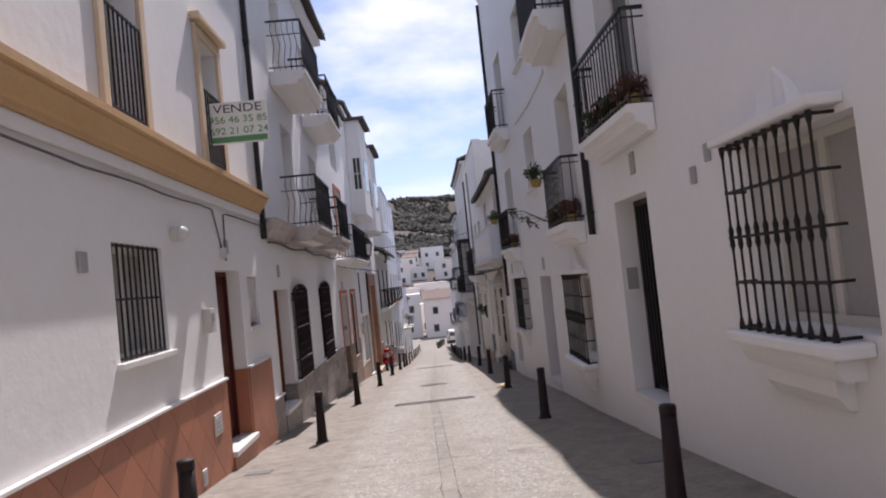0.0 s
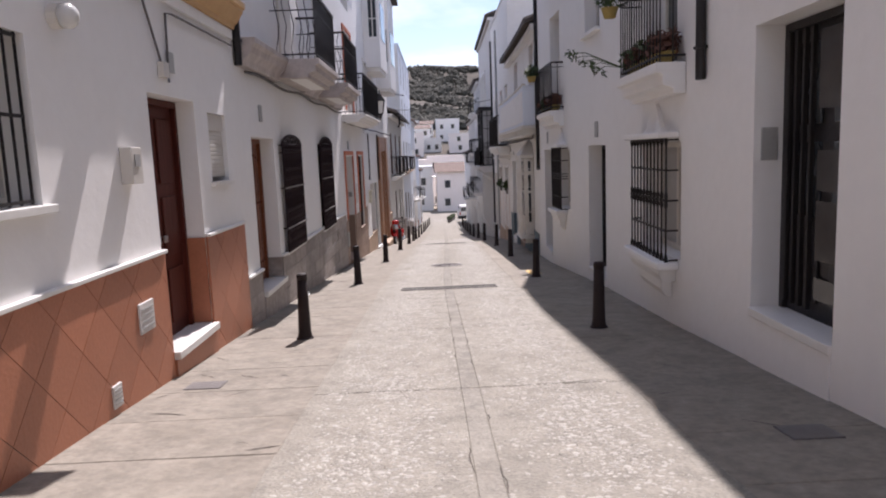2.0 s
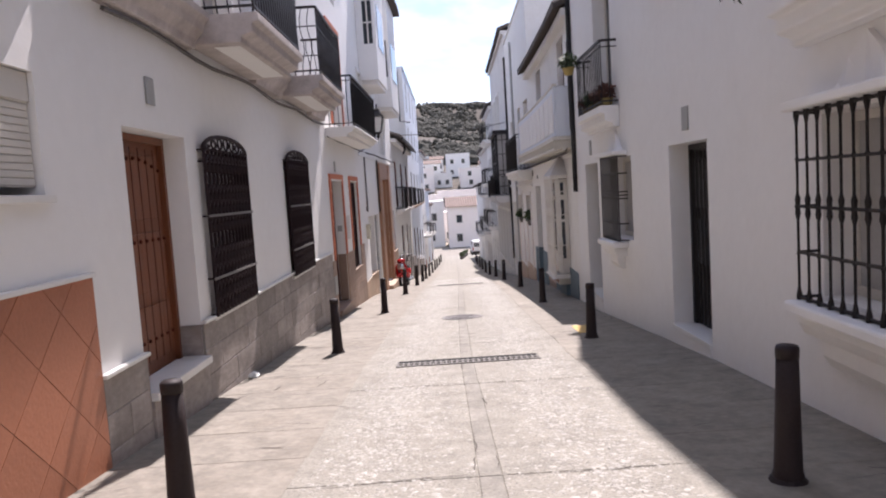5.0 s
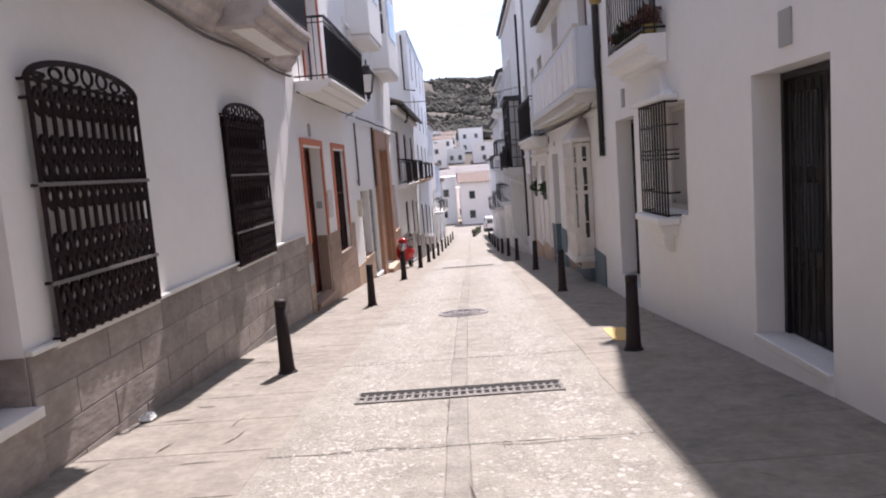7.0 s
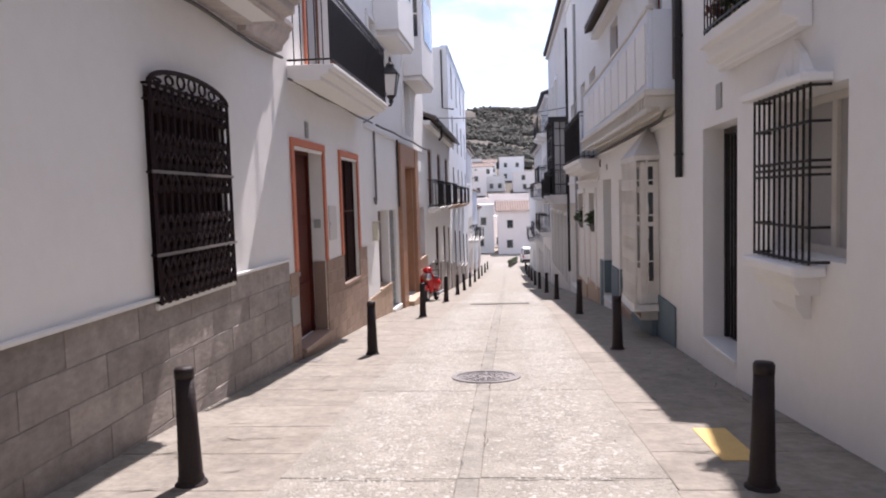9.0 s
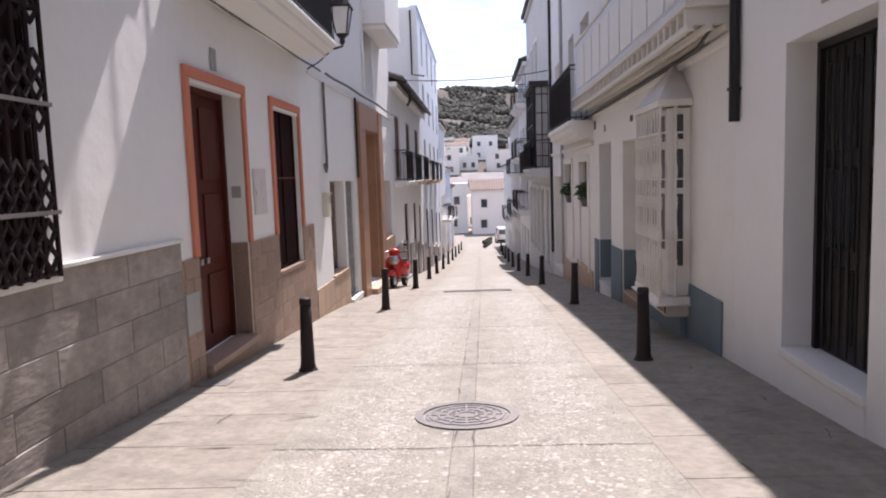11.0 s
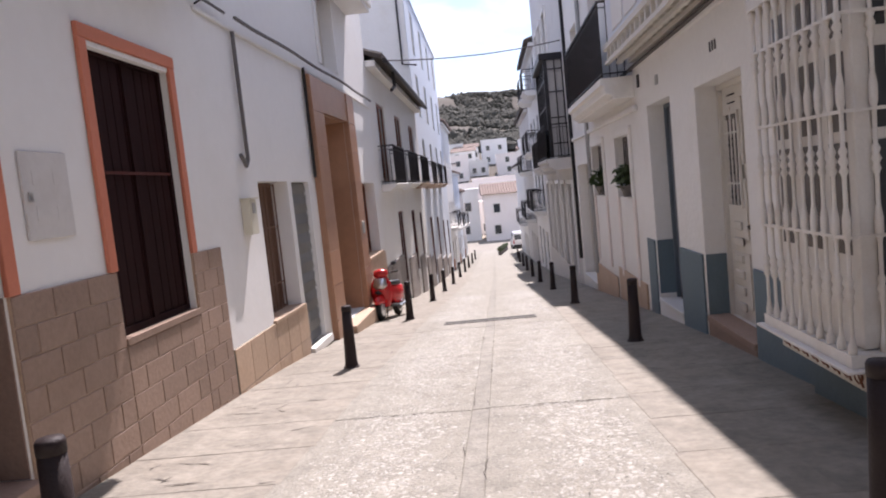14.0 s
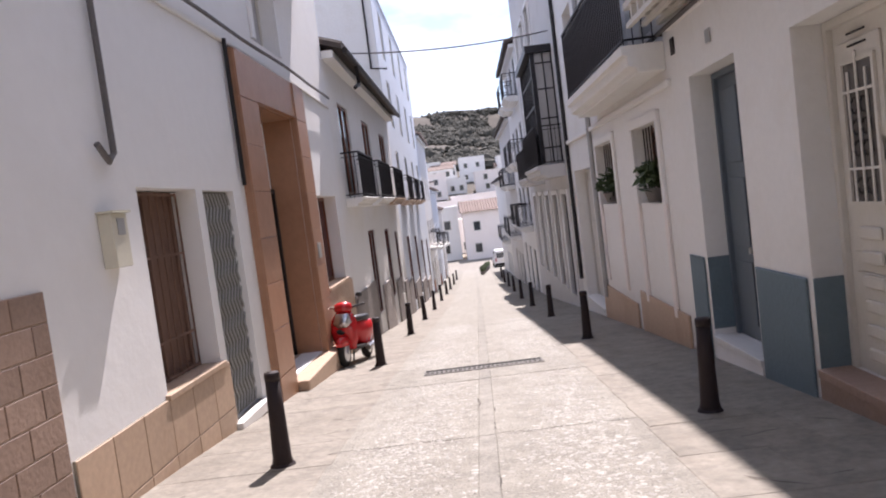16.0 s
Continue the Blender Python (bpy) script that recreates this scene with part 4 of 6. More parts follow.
g = part("rain_gutter", Shape().tube([at("L", y, 0.5, 3.28) for y in (38.1, 44, 49.8)], 0.07, 7).tube([at("L", 39.6, 0.5, 3.25), at("L", 39.8, 0.5, 2.85), at("L", 39.4, 0.45, 2.7)], 0.05, 6), IRON, h)

h = house("tall_town_house", "L", 50.0, 67.0, 8.4, [(52, 53.2, -4.2, -1.4), (56, 57.2, -4.4, -1.6), (60, 61.2, -4.7, -2), (64, 65.2, -5, -2.2), *[(y, y + 1.2, z, z + 1.9) for y in (52, 56, 60, 64) for z in (0.3, 3.2, 6.0)]],
          "tall bluish white town house with balconies and battered parapet", BLUISH, flat=True)
for y in (52, 56, 60, 64):
    for z in (0.3, 3.2, 6.0):
        window(h, "L", y, y + 1.2, z, z + 1.9, 0.04, PALE_DOOR, CURTAIN if z > 1 else GLASS)
    panel_door(h, "L", y, y + 1.2, {52: -4.2, 56: -4.4, 60: -4.7, 64: -5}[y], {52: -1.4, 56: -1.6, 60: -2, 64: -2.2}[y], RED_WOOD, 0.06, 1, False, sill=False)
for a in (51.4, 55.4, 59.4):
    balcony(h, "L", a, a + 2.4, 0.1, 0.4, 0.2, 1.0, 0.1, SANDY, False, True)
plinths(h, "L", ((50.05, 51.9, -3.1), (53.3, 55.9, -3.5), (57.3, 59.9, -3.9), (61.3, 63.9, -4.3),), 0.06, -7, STONE)
q = part("gable_upper_wall", Shape().wall_box("L", 49.9, 49.99, -6, -0.02, 3.4, 8.3), WHITE_B, h)
part("conduit", Shape().tube([at("L", 49.85, -0.3, 8.2), at("L", 49.85, -0.3, 5.2), at("L", 49.8, 0.3, 5.1)], 0.04, 6), IRON, h)
for y0, y1, z1, m, lab in ((67, 76, 4.2, WHITE, "white town house with small tower and balconies"), (76, 86, 0.9, BLUISH, "pale town house with upper windows"), (86, 94, -0.8, GREYWASH, "grey rendered house with balconies at the street end")):
    holes = [(y0 + 1 + 2.6 * i, y0 + 2 + 2.6 * i, z, z + 1.5) for i in range(3) for z in np.arange(street(y1) + 3.6, z1 - 1.9, 2.8)] + [(y0 + 1 + 2.6 * i, y0 + 2 + 2.6 * i, street(y1) + 0.2, street(y1) + 2.4) for i in range(3)]
    h = house("town_house", "L", y0, y1, z1, holes, lab, m, TILE, 0.3)
    for a, b, c, d in holes:
        window(h, "L", a, b, c, d, 0.04, RED_WOOD if d - c > 2 else PALE_DOOR, GLASS)
    part("plinth", Shape().wall_box("L", y0 + 0.05, y0 + 0.95, 0.002, 0.06, street(y1), street(y0) + 0.7), TERRA, h)
    for i in range(2):
        balcony(h, "L", y0 + 0.6 + 3.2 * i, y0 + 2.6 + 3.2 * i, street(y1) + 3.4, 0.5, 0.25, 1.0, 0.12, WHITE_B, False, True)
tw = thing("roof_tower", at("L", 69, -2, 4.2), "small white roof tower with pyramid tile roof", "tower")
part("wall", Shape().wall_box("L", 68, 70.6, -3.2, -0.6, 4.0, 6.6), WHITE, tw)
part("band", Shape().wall_box("L", 67.9, 70.7, -3.3, -0.5, 6.602, 6.9), TERRA, tw)
c = at("L", 69.3, -1.9, 8.0)
k = [at("L", y, n, 6.902) for y, n in ((67.8, -3.4), (70.8, -3.4), (70.8, -0.4), (67.8, -0.4))]
part("roof", Shape().ring([k, [c + (p - c) * 0.02 + Vector((0, 0, 0)) for p in k]]), TILE, tw)
part("tower_window", Shape().wall_box("L", 67.97, 67.99, -2.2, -1.5, 4.8, 6.0), GLASS, tw)

# ---- houses along the shaded side ----
h = house("town_house", "R", -9, 10.12, 10.5, [(3.95, 5.3, 0.9, 2.25), (7.66, 8.95, -0.2, 2.23), (7.5, 8.9, 3.15, 5.2), (-1, 0.5, 0.9, 2.25), (7.5, 8.9, 6.4, 8.4)], "white rendered town house with projecting grille and dark entrance door", WHITE, flat=True)
window(h, "R", 3.95, 5.3, 0.9, 2.25, 0.2, PALE_DOOR, CURTAIN)
window(h, "R", -1, 0.5, 0.9, 2.25, 0.2, PALE_DOOR, CURTAIN)


def moulded_sill(h, y0, y1, z):
    part("moulded_sill", Shape().wall_box("R", y0 - 0.12, y1 + 0.12, 0.002, 0.26, z - 0.09, z), WHITE, h, "white plaster window sill", soft=0.02)
    part("sill_moulding", Shape().profile("R", y0, y1, [(0.002, z - 0.092), (0.20, z - 0.092), (0.20, z - 0.15), (0.17, z - 0.21), (0.15, z - 0.24), (0.002, z - 0.24)]), WHITE, h)
    part("sill_moulding", Shape().profile("R", y0 + 0.14, y1 - 0.2, [(0.002, z - 0.242), (0.13, z - 0.242), (0.12, z - 0.36), (0.06, z - 0.45), (0.002, z - 0.45)]), WHITE, h)


def shell_hood(h, y0, y1, z):
    part("window_hood", Shape().wall_box("R", y0 - 0.1, y1 + 0.1, 0.002, 0.24, z, z + 0.07), WHITE, h, soft=0.015)
    m = (y0 + y1) / 2
    q = Shape()
    prof = [(-0.42, 0.0, 0.10), (-0.3, 0.05, 0.12), (-0.18, 0.2, 0.1), (0, 0.34, 0.06), (0.18, 0.2, 0.1), (0.3, 0.05, 0.12), (0.42, 0.0, 0.10)]
    q.ring([[at("R", m + a, 0.002, z + 0.072), at("R", m + a, n, z + 0.072), at("R", m + a, n * 0.6, z + 0.085 + b), at("R", m + a, 0.002, z + 0.09 + b)] for a, b, n in prof])
    part("shell_ornament", q, WHITE, h)


moulded_sill(h, 4.12, 5.34, 0.86)
shell_hood(h, 4.12, 5.34, 2.3)
grille(h, "R", 4.14, 5.36, 0.88, 2.27, 0.16, 10, (0.25, 0.5, 0.75), True, label="black turned iron window grille on brackets")
d = panel_door(h, "R", 7.66, 8.95, -0.2, 2.23, DARK_DOOR, 0.3, 2, False, label="black iron and glass entrance door", glazed=True)
for z0, z1 in ((-0.02, 0.16), (0.3, 0.78), (0.86, 1.18), (1.5, 2.1)):
    part("wide_pane", Shape().wall_box("R", 7.76, 8.42, -0.277, -0.27, z0, z1), DOOR_GLASS, d, "dim glass pane")
for k in (0.02, 0.14, 0.26, 0.38):
    part("upright", Shape().wall_box("R", 8.46 + k, 8.49 + k, -0.277, -0.24, -0.12, 2.15), IRON, d)
plaque(h, "R", 8.0, 2.6, 0.16, 0.26, GREY_BOX)
part("intercom_panel", Shape().wall_box("R", 8.925, 8.948, -0.2, -0.06, 1.1, 1.38), GREY_BOX, h, "grey intercom panel in the door reveal", soft=0.004)
for y, z in ((5.95, 2.35), (6.3, 2.2)):
    plaque(h, "R", y, z, 0.1, 0.16, GREY_BOX, "wall_plate", 0.03)
balcony(h, "R", 7.1, 9.35, 3.1, 0.24, 0.13, 1.02, 0.2, WHITE, False, False)
window(h, "R", 7.5, 8.9, 3.15, 5.2, 0.22, PALE_DOOR, GLASS)
window(h, "R", 7.5, 8.9, 6.4, 8.4, 0.22, PALE_DOOR, GLASS)
balcony(h, "R", 7.1, 9.3, 6.3, 0.24, 0.13, 1.02, 0.2, WHITE, False, False)
downpipe(h, "R", 10.05, 1.9, 10.3)

h = house("town_house", "R", 10.12, 22.7, 10.45, [(10.75, 12.3, -0.05, 1.3), (14.8, 16.1, -1.0, 1.3), (17.85, 19.15, -0.04, 1.27), (20.1, 21.5, -1.3, 1.25), (10.9, 12.1, 2.2, 4.4), (18.8, 20.0, 2.15, 4.3), (10.7, 11.9, 5.45, 7.5), (18.7, 19.9, 5.4, 7.5), (15.2, 16.3, 3.3, 4.65), (15.2, 16.3, 6.2, 7.5)],
          "white town house with window grilles and plant-filled iron balconies", WHITE, flat=True)
for a, b, c, d in ((10.75, 12.3, -0.05, 1.3), (17.85, 19.15, -0.04, 1.27), (10.9, 12.1, 2.2, 4.4), (18.8, 20.0, 2.15, 4.3), (10.7, 11.9, 5.45, 7.5), (18.7, 19.9, 5.4, 7.5), (15.2, 16.3, 3.3, 4.65), (15.2, 16.3, 6.2, 7.5)):
    window(h, "R", a, b, c, d, 0.22, PALE_DOOR, CURTAIN if c < 2 else GLASS)
for a, b, c in ((15.2, 16.3, 3.3), (15.2, 16.3, 6.2)):
    part("window_sill", Shape().wall_box("R", a - 0.08, b + 0.08, -0.2, 0.1, c - 0.06, c), WHITE, h, soft=0.01)
moulded_sill(h, 10.9, 12.3, -0.08)
shell_hood(h, 10.9, 12.36, 1.34)
grille(h, "R", 10.84, 12.4, -0.06, 1.32, 0.14, 11, (0.25, 0.5, 0.75), True, label="black turned iron window grille on brackets")
grille(h, "R", 18.1, 19.2, -0.05, 1.27, 0.15, 11, (0.2, 0.5, 0.54, 0.58, 0.8), False, label="plain black iron window grille")
moulded_sill(h, 18.25, 19.1, -0.08)
shell_hood(h, 18.15, 19.2, 1.29)
d = panel_door(h, "R", 14.8, 16.1, -1.0, 1.3, DARK_DOOR, 0.3, 2, False, label="black iron and glass entrance door", glazed=True)
part("wide_pane", Shape().wall_box("R", 14.95, 15.4, -0.277, -0.272, 0.1, 0.95), DIM_PANE, d, "dim patterned glass")
part("letter_plate", Shape().wall_box("R", 15.0, 15.3, -0.277, -0.25, -0.05, 0.03), IRON, d)
for i in range(9):
    part("bar", Shape().rod(at("R", 14.95 + i * 0.125, -0.26, -0.95), at("R", 14.95 + i * 0.125, -0.26, 1.2), 0.012, 5), IRON, d)
d = panel_door(h, "R", 20.1, 21.5, -1.3, 1.25, DARK_DOOR, 0.3, 2, False, label="black iron and glass entrance door", glazed=True)
for i in range(9):
    part("bar", Shape().rod(at("R", 20.25 + i * 0.135, -0.26, -1.25), at("R", 20.25 + i * 0.135, -0.26, 1.15), 0.014, 5), IRON, d)
for y, z in ((15.44, 1.58), (20.75, 1.55)):
    plaque(h, "R", y, z, 0.2, 0.28)
balcony(h, "R", 10.6, 12.45, 2.15, 0.28, 0.12, 1.02, 0.24, WHITE, False, False)
balcony(h, "R", 18.4, 20.4, 2.1, 0.26, 0.12, 1.02, 0.24, WHITE, False, False)
balcony(h, "R", 10.33, 12.2, 5.4, 0.46, 0.12, 1.02, 0.24, WHITE, False, True)
balcony(h, "R", 18.3, 20.3, 5.3, 0.34, 0.12, 1.02, 0.24, WHITE, False, False)
part("string_course", Shape().wall_box("R", 12.8, 17.2, 0.002, 0.035, 5.1, 5.2), WHITE_B, h, soft=0.01)
downpipe(h, "R", 22.6, 0.7, 10.3)

h = house("town_house", "R", 22.7, 31.75, 4.7, [(24.4, 25.5, -1.2, 1.0), (27.05, 28.65, -1.98, 0.8), (29.8, 31.15, -2.18, 0.85), (24.0, 25.1, 2.3, 4.4), (28.6, 29.7, 2.3, 4.4)], "old whitewashed house with grey-blue plinth, gallery and caged window", WHITE_B, over=0.35)
for a in (24.0, 28.6):
    window(h, "R", a, a + 1.1, 2.3, 4.4, 0.15, BROWN_WOOD, CURTAIN)
cage = part("window_cage", Shape().wall_box("R", 24.25, 25.65, 0.004, 0.42, -1.419, -1.34), WHITE_IRON, h, "white turned window cage with pointed hood")
part("head_board", Shape().wall_box("R", 24.25, 25.65, 0.004, 0.42, 1.02, 1.1), WHITE_IRON, cage)
k = [at("R", y, n, 1.102) for y, n in ((24.25, 0.004), (25.65, 0.004), (25.65, 0.42), (24.25, 0.42))]
top = [at("R", y, n, 1.62) for y, n in ((24.9, 0.004), (25.0, 0.004), (25.0, 0.05), (24.9, 0.05))]
part("hood", Shape().ring([k, top]), GREYWASH, cage, "pointed plaster hood")
bs = part("tiled_base", Shape().wall_box("R", 24.32, 25.58, 0.004, 0.3, -1.6, -1.443), TILEWHITE, cage, "small cream and brown patterned tiles")
for i in range(8):
    y = 24.4 + i * 0.157
    piece("tile", (0.15, 0.16, 0.012), TILEWHITE, bs, at("R", y, 0.306, -1.51), (radians(90), 0, radians(-87.3)))
    part("tile_motif", Shape().tube([at("R", y + 0.05 * math.cos(t), 0.314, -1.51 + 0.05 * math.sin(t)) for t in np.linspace(0, 6.2832, 9)], 0.008, 4).rod(at("R", y - 0.06, 0.314, -1.57), at("R", y + 0.06, 0.314, -1.45), 0.007, 4), BROWN_WOOD, bs, "brown painted tile motif")
part("ledge_board", Shape().wall_box("R", 24.2, 25.7, 0.004, 0.47, -1.442, -1.421), WHITE_IRON, cage, soft=0.006)
part("lower_base", Shape().wall_box("R", 24.4, 25.5, 0.032, 0.12, -2.6, -1.602), TEAL, cage)
for f in (0.3, 0.62, 0.86):
    z = -1.34 + 2.36 * f
    part("rail", Shape().wall_box("R", 24.27, 25.63, 0.375, 0.405, z, z + 0.02).wall_box("R", 24.27, 24.29, 0.004, 0.373, z, z + 0.02).wall_box("R", 25.61, 25.63, 0.004, 0.373, z, z + 0.02), WHITE_IRON, cage)


bb = part("glazed_bay", Shape().wall_box("R", 24.33, 25.57, 0.004, 0.3, -1.33, 1.0), WHITE_IRON, cage, "white painted glazed bay behind spindles", soft=0.01)
for y, w in ((24.42, 0.24), (24.82, 0.24), (25.22, 0.24)):
    for z0, z1 in ((-0.75, -0.05), (0.02, 0.5), (0.6, 0.92)):
        part("pane", Shape().wall_box("R", y, y + w, 0.302, 0.306, z0, z1), DIM_PANE, cage)
for z0, z1 in ((-0.95, -0.05), (0.02, 0.5), (0.62, 0.92)):
    part("pane", Shape().wall_box("R", 24.322, 24.328, 0.1, 0.2, z0, z1), GLASS, cage)


def spindle(y, n):
    q = Shape()
    prof = [(0, 0.03)]
    for i in range(3):
        o = i * 0.787
        prof += [(o + 0.04, 0.03), (o + 0.12, 0.016), (o + 0.3, 0.016), (o + 0.33, 0.032), (o + 0.36, 0.02), (o + 0.39, 0.036), (o + 0.42, 0.02), (o + 0.45, 0.032), (o + 0.48, 0.016), (o + 0.68, 0.016), (o + 0.74, 0.03)]
    prof.append((2.36, 0.03))
    q.turned(at("R", y, n, -1.34), [(a, b * 0.86) for a, b in prof], 7)
    part("spindle", q, WHITE_IRON, cage, smooth=True)


for i in range(10):
    spindle(24.29 + 1.32 * i / 9, 0.39)
for n in (0.2,):
    spindle(24.29, n)
    spindle(25.61, n)
cream = panel_door(h, "R", 27.05, 28.65, -1.98, 0.8, PALE_DOOR, 0.3, 2, label="cream painted double door with grilled lights", step=BROWN, knob=False)
for c in (27.48, 28.22):
    lt = part("light", Shape().wall_box("R", c - 0.2, c + 0.2, -0.277, -0.27, -0.62, 0.42), DIM_PANE, cream, "dim grey glass light behind scrolled grille")
    fr = Shape()
    for a, b, z0, z1 in ((c - 0.23, c - 0.2, -0.65, 0.45), (c + 0.2, c + 0.23, -0.65, 0.45), (c - 0.2, c + 0.2, 0.42, 0.45), (c - 0.2, c + 0.2, -0.65, -0.62)):
        fr.wall_box("R", a, b, -0.277, -0.25, z0, z1)
    part("light_frame", fr, PALE_DOOR, lt)
    for k in (-0.12, 0.0, 0.12):
        part("grille_bar", Shape().rod(at("R", c + k, -0.25, -0.62), at("R", c + k, -0.25, 0.5 if k == 0 else 0.36), 0.011, 5), WHITE_IRON, lt)
    for z in (-0.38, 0.2):
        part("grille_bar", Shape().wall_box("R", c - 0.2, c + 0.2, -0.262, -0.245, z, z + 0.02), WHITE_IRON, lt)
    for k in (-0.06, 0.06):
        for z in (-0.5, -0.22, -0.06, 0.1):
            part("scroll", Shape().tube([at("R", c + k + 0.045 * math.cos(t), -0.255, z + 0.06 * math.sin(t)) for t in np.linspace(0.5, 6.0, 9)], 0.008, 4), IRON, lt)
    for k in range(6):
        part("raised_panel", Shape().wall_box("R", c - 0.14, c + 0.14, -0.277, -0.245, -1.86 + k * 0.19, -1.86 + k * 0.19 + 0.1), PALE_DOOR, cream, soft=0.03)
    for k in range(2):
        part("vent_slot", Shape().wall_box("R", c - 0.12, c + 0.12, -0.277, -0.268, 0.54 + k * 0.09, 0.555 + k * 0.09), IRON, cream)
part("knob", Shape().ball(at("R", 27.78, -0.25, -0.85), 0.03, 0.03, 0.03, 8, 6), IRON, cream, smooth=True)
panel_door(h, "R", 29.8, 31.15, -2.18, 0.85, BLUE_DOOR, 0.3, 2, label="grey-blue panelled door")
plinths(h, "R", ((23.05, 26.98, -1.18), (28.72, 29.73, -1.22), (31.22, 31.72, -1.25)), 0.03, -3.6, TEAL, "blue-grey painted plinth", 0.02)
for a, b, t in ((27.051, 27.06, -1.18), (28.64, 28.649, -1.22), (29.801, 29.81, -1.22), (31.14, 31.149, -1.25)):
    part("plinth_reveal", Shape().wall_box("R", a, b, -0.29, -0.002, -2.1, t), TEAL, h)
for i in range(3):
    plaque(h, "R", 27.76 + i * 0.09, 1.15, 0.035, 0.11, IRON, "house_number_bar", 0.012)
plaque(h, "R", 30.4, 1.15, 0.14, 0.14, GREY_BOX)
plaque(h, "R", 31.6, 1.3, 0.14, 0.2, IRON, "vent_grid", 0.02)
gal = part("gallery", Shape().wall_box("R", 22.85, 31.7, 0.36, 0.42, 1.95, 3.05).wall_box("R", 22.85, 22.91, 0.004, 0.359, 1.95, 3.05), BLUISH, h, "pale panelled gallery parapet", soft=0.01)
part("gallery_floor", Shape().wall_box("R", 22.78, 31.9, 0.004, 0.48, 1.86, 1.945), PALE_DOOR, gal, soft=0.01)
for i in range(30):
    y = 22.86 + i * 0.3
    part("joist", Shape().wall_box("R", y, y + 0.07, 0.01, 0.46, 1.70, 1.857), PALE_DOOR, gal)
for n in (0.02, 0.21, 0.4):
    part("joist_beam", Shape().wall_box("R", 22.8, 31.9, n, n + 0.06, 1.64, 1.698), PALE_DOOR, gal)
for i in range(9):
    y = 23.0 + i * 0.92
    part("gallery_panel", Shape().wall_box("R", y, y + 0.8, 0.422, 0.44, 2.05, 2.9), WHITE, gal, soft=0.01)
part("gallery_rail", Shape().wall_box("R", 22.8, 31.75, 0.34, 0.45, 3.052, 3.1), PALE_DOOR, gal, soft=0.01)
part("string_course", Shape().wall_box("R", 22.75, 31.7, 0.002, 0.05, 1.5, 1.6), WHITE_B, h, soft=0.015)
cable_run("facade_cable", [at("R", 22.85, 0.06, 4.0), at("R", 22.85, 0.06, 2.1), at("R", 23.3, 0.07, 1.72)] + [at("R", y, 0.07, 1.62 - 0.01 * (y - 23)) for y in np.arange(23.8, 38, 0.8)], 0.03, "thick pale cable bundle along the whitewashed facade")

h = house("town_house", "R", 31.75, 41.2, 7.6, [(32.62, 34.0, -0.62, 0.52), (35.6, 37.2, -0.65, 0.51), (38.3, 40.6, -3.0, 0.15), (32.4, 33.8, 1.7, 4.0), (35.0, 36.2, 1.7, 4.0), (38.6, 39.8, 1.6, 3.8)], "whitewashed house with small planted windows and long balcony", WHITE_B, flat=True)
for a, b, c, d in ((32.62, 34.0, -0.62, 0.52), (35.6, 37.2, -0.65, 0.51)):
    # near-black panes carry the darkness of the room in their colour
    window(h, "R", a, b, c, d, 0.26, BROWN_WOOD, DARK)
    surround(h, "R", a, b, c, d, WHITE_B, 0.14, 0.05)
    for y in (a - 0.14, b):
        part("pilaster", Shape().wall_box("R", y, y + 0.14, 0.002, 0.045, -2.2, c - 0.002), SUNWASH, h, soft=0.008)
    for i in range(8):
        part("bar", Shape().rod(at("R", a + 0.1 + (b - a - 0.2) * i / 7, -0.12, c), at("R", a + 0.1 + (b - a - 0.2) * i / 7, -0.12, d), 0.011, 5), IRON, h)
for a, b, c, d in ((32.4, 33.8, 1.7, 4.0), (35.0, 36.2, 1.7, 4.0), (38.6, 39.8, 1.6, 3.8)):
    window(h, "R", a, b, c, d, 0.2, PALE_DOOR, CURTAIN)
panel_door(h, "R", 38.3, 40.6, -3.0, 0.15, SHUTTER, 0.3, 2, False, "pale grey closed double door")
balcony(h, "R", 31.95, 36.9, 1.45, 0.5, 0.12, 1.25, 0.26, WHITE_B, False, True)
plinths(h, "R", ((32.0, 34.6, -2.08), (34.9, 38.0, -2.35)), 0.04, -4, SANDY, "patchy sandy stone plinth", 0.02)
part("ledge", Shape().wall_box("R", 31.8, 41.1, 0.002, 0.07, 0.85, 0.95), WHITE_B, h, soft=0.02)
downpipe(h, "R", 37.6, -2.6, 7.0, GREY_BOX)
downpipe(h, "R", 41.0, -2.6, 7.0)

holes = [(y, y + 1.1, -3.3, -0.4) for y in (42.2, 44.4, 46.6, 48.8, 51.0)] + [(y, y + 1.1, z, z + 2.0) for y in (46.6, 48.8, 51.0) for z in (1.0, 4.0)]
h = house("town_house", "R", 41.2, 53.5, 8.3, holes, "tall grey-white house with dark timber mirador and tall doors", GREYWASH)
for a, b, c, d in holes:
    window(h, "R", a, b, c, d, 0.05, DARK_DOOR, GLASS)
    surround(h, "R", a, b, c, d, WHITE, 0.14, 0.06)
balcony(h, "R", 42.0, 46.2, 0.45, 0.72, 0.16, 1.05, 0.25, GREYWASH, False, True)
mi = part("mirador", Shape().wall_box("R", 42.3, 42.4, 0.48, 0.6, 0.5, 3.5).wall_box("R", 45.8, 45.92, 0.48, 0.6, 0.5, 3.5).wall_box("R", 42.2, 46.0, 0.004, 0.72, 3.5, 3.7), DARK_DOOR, h, "dark glazed timber mirador")
# opaque pale panes, coloured to stand in for sky showing through the glazing
part("pane", Shape().wall_box("R", 42.421, 45.799, 0.5, 0.52, 0.5, 3.495), CURTAIN, mi)
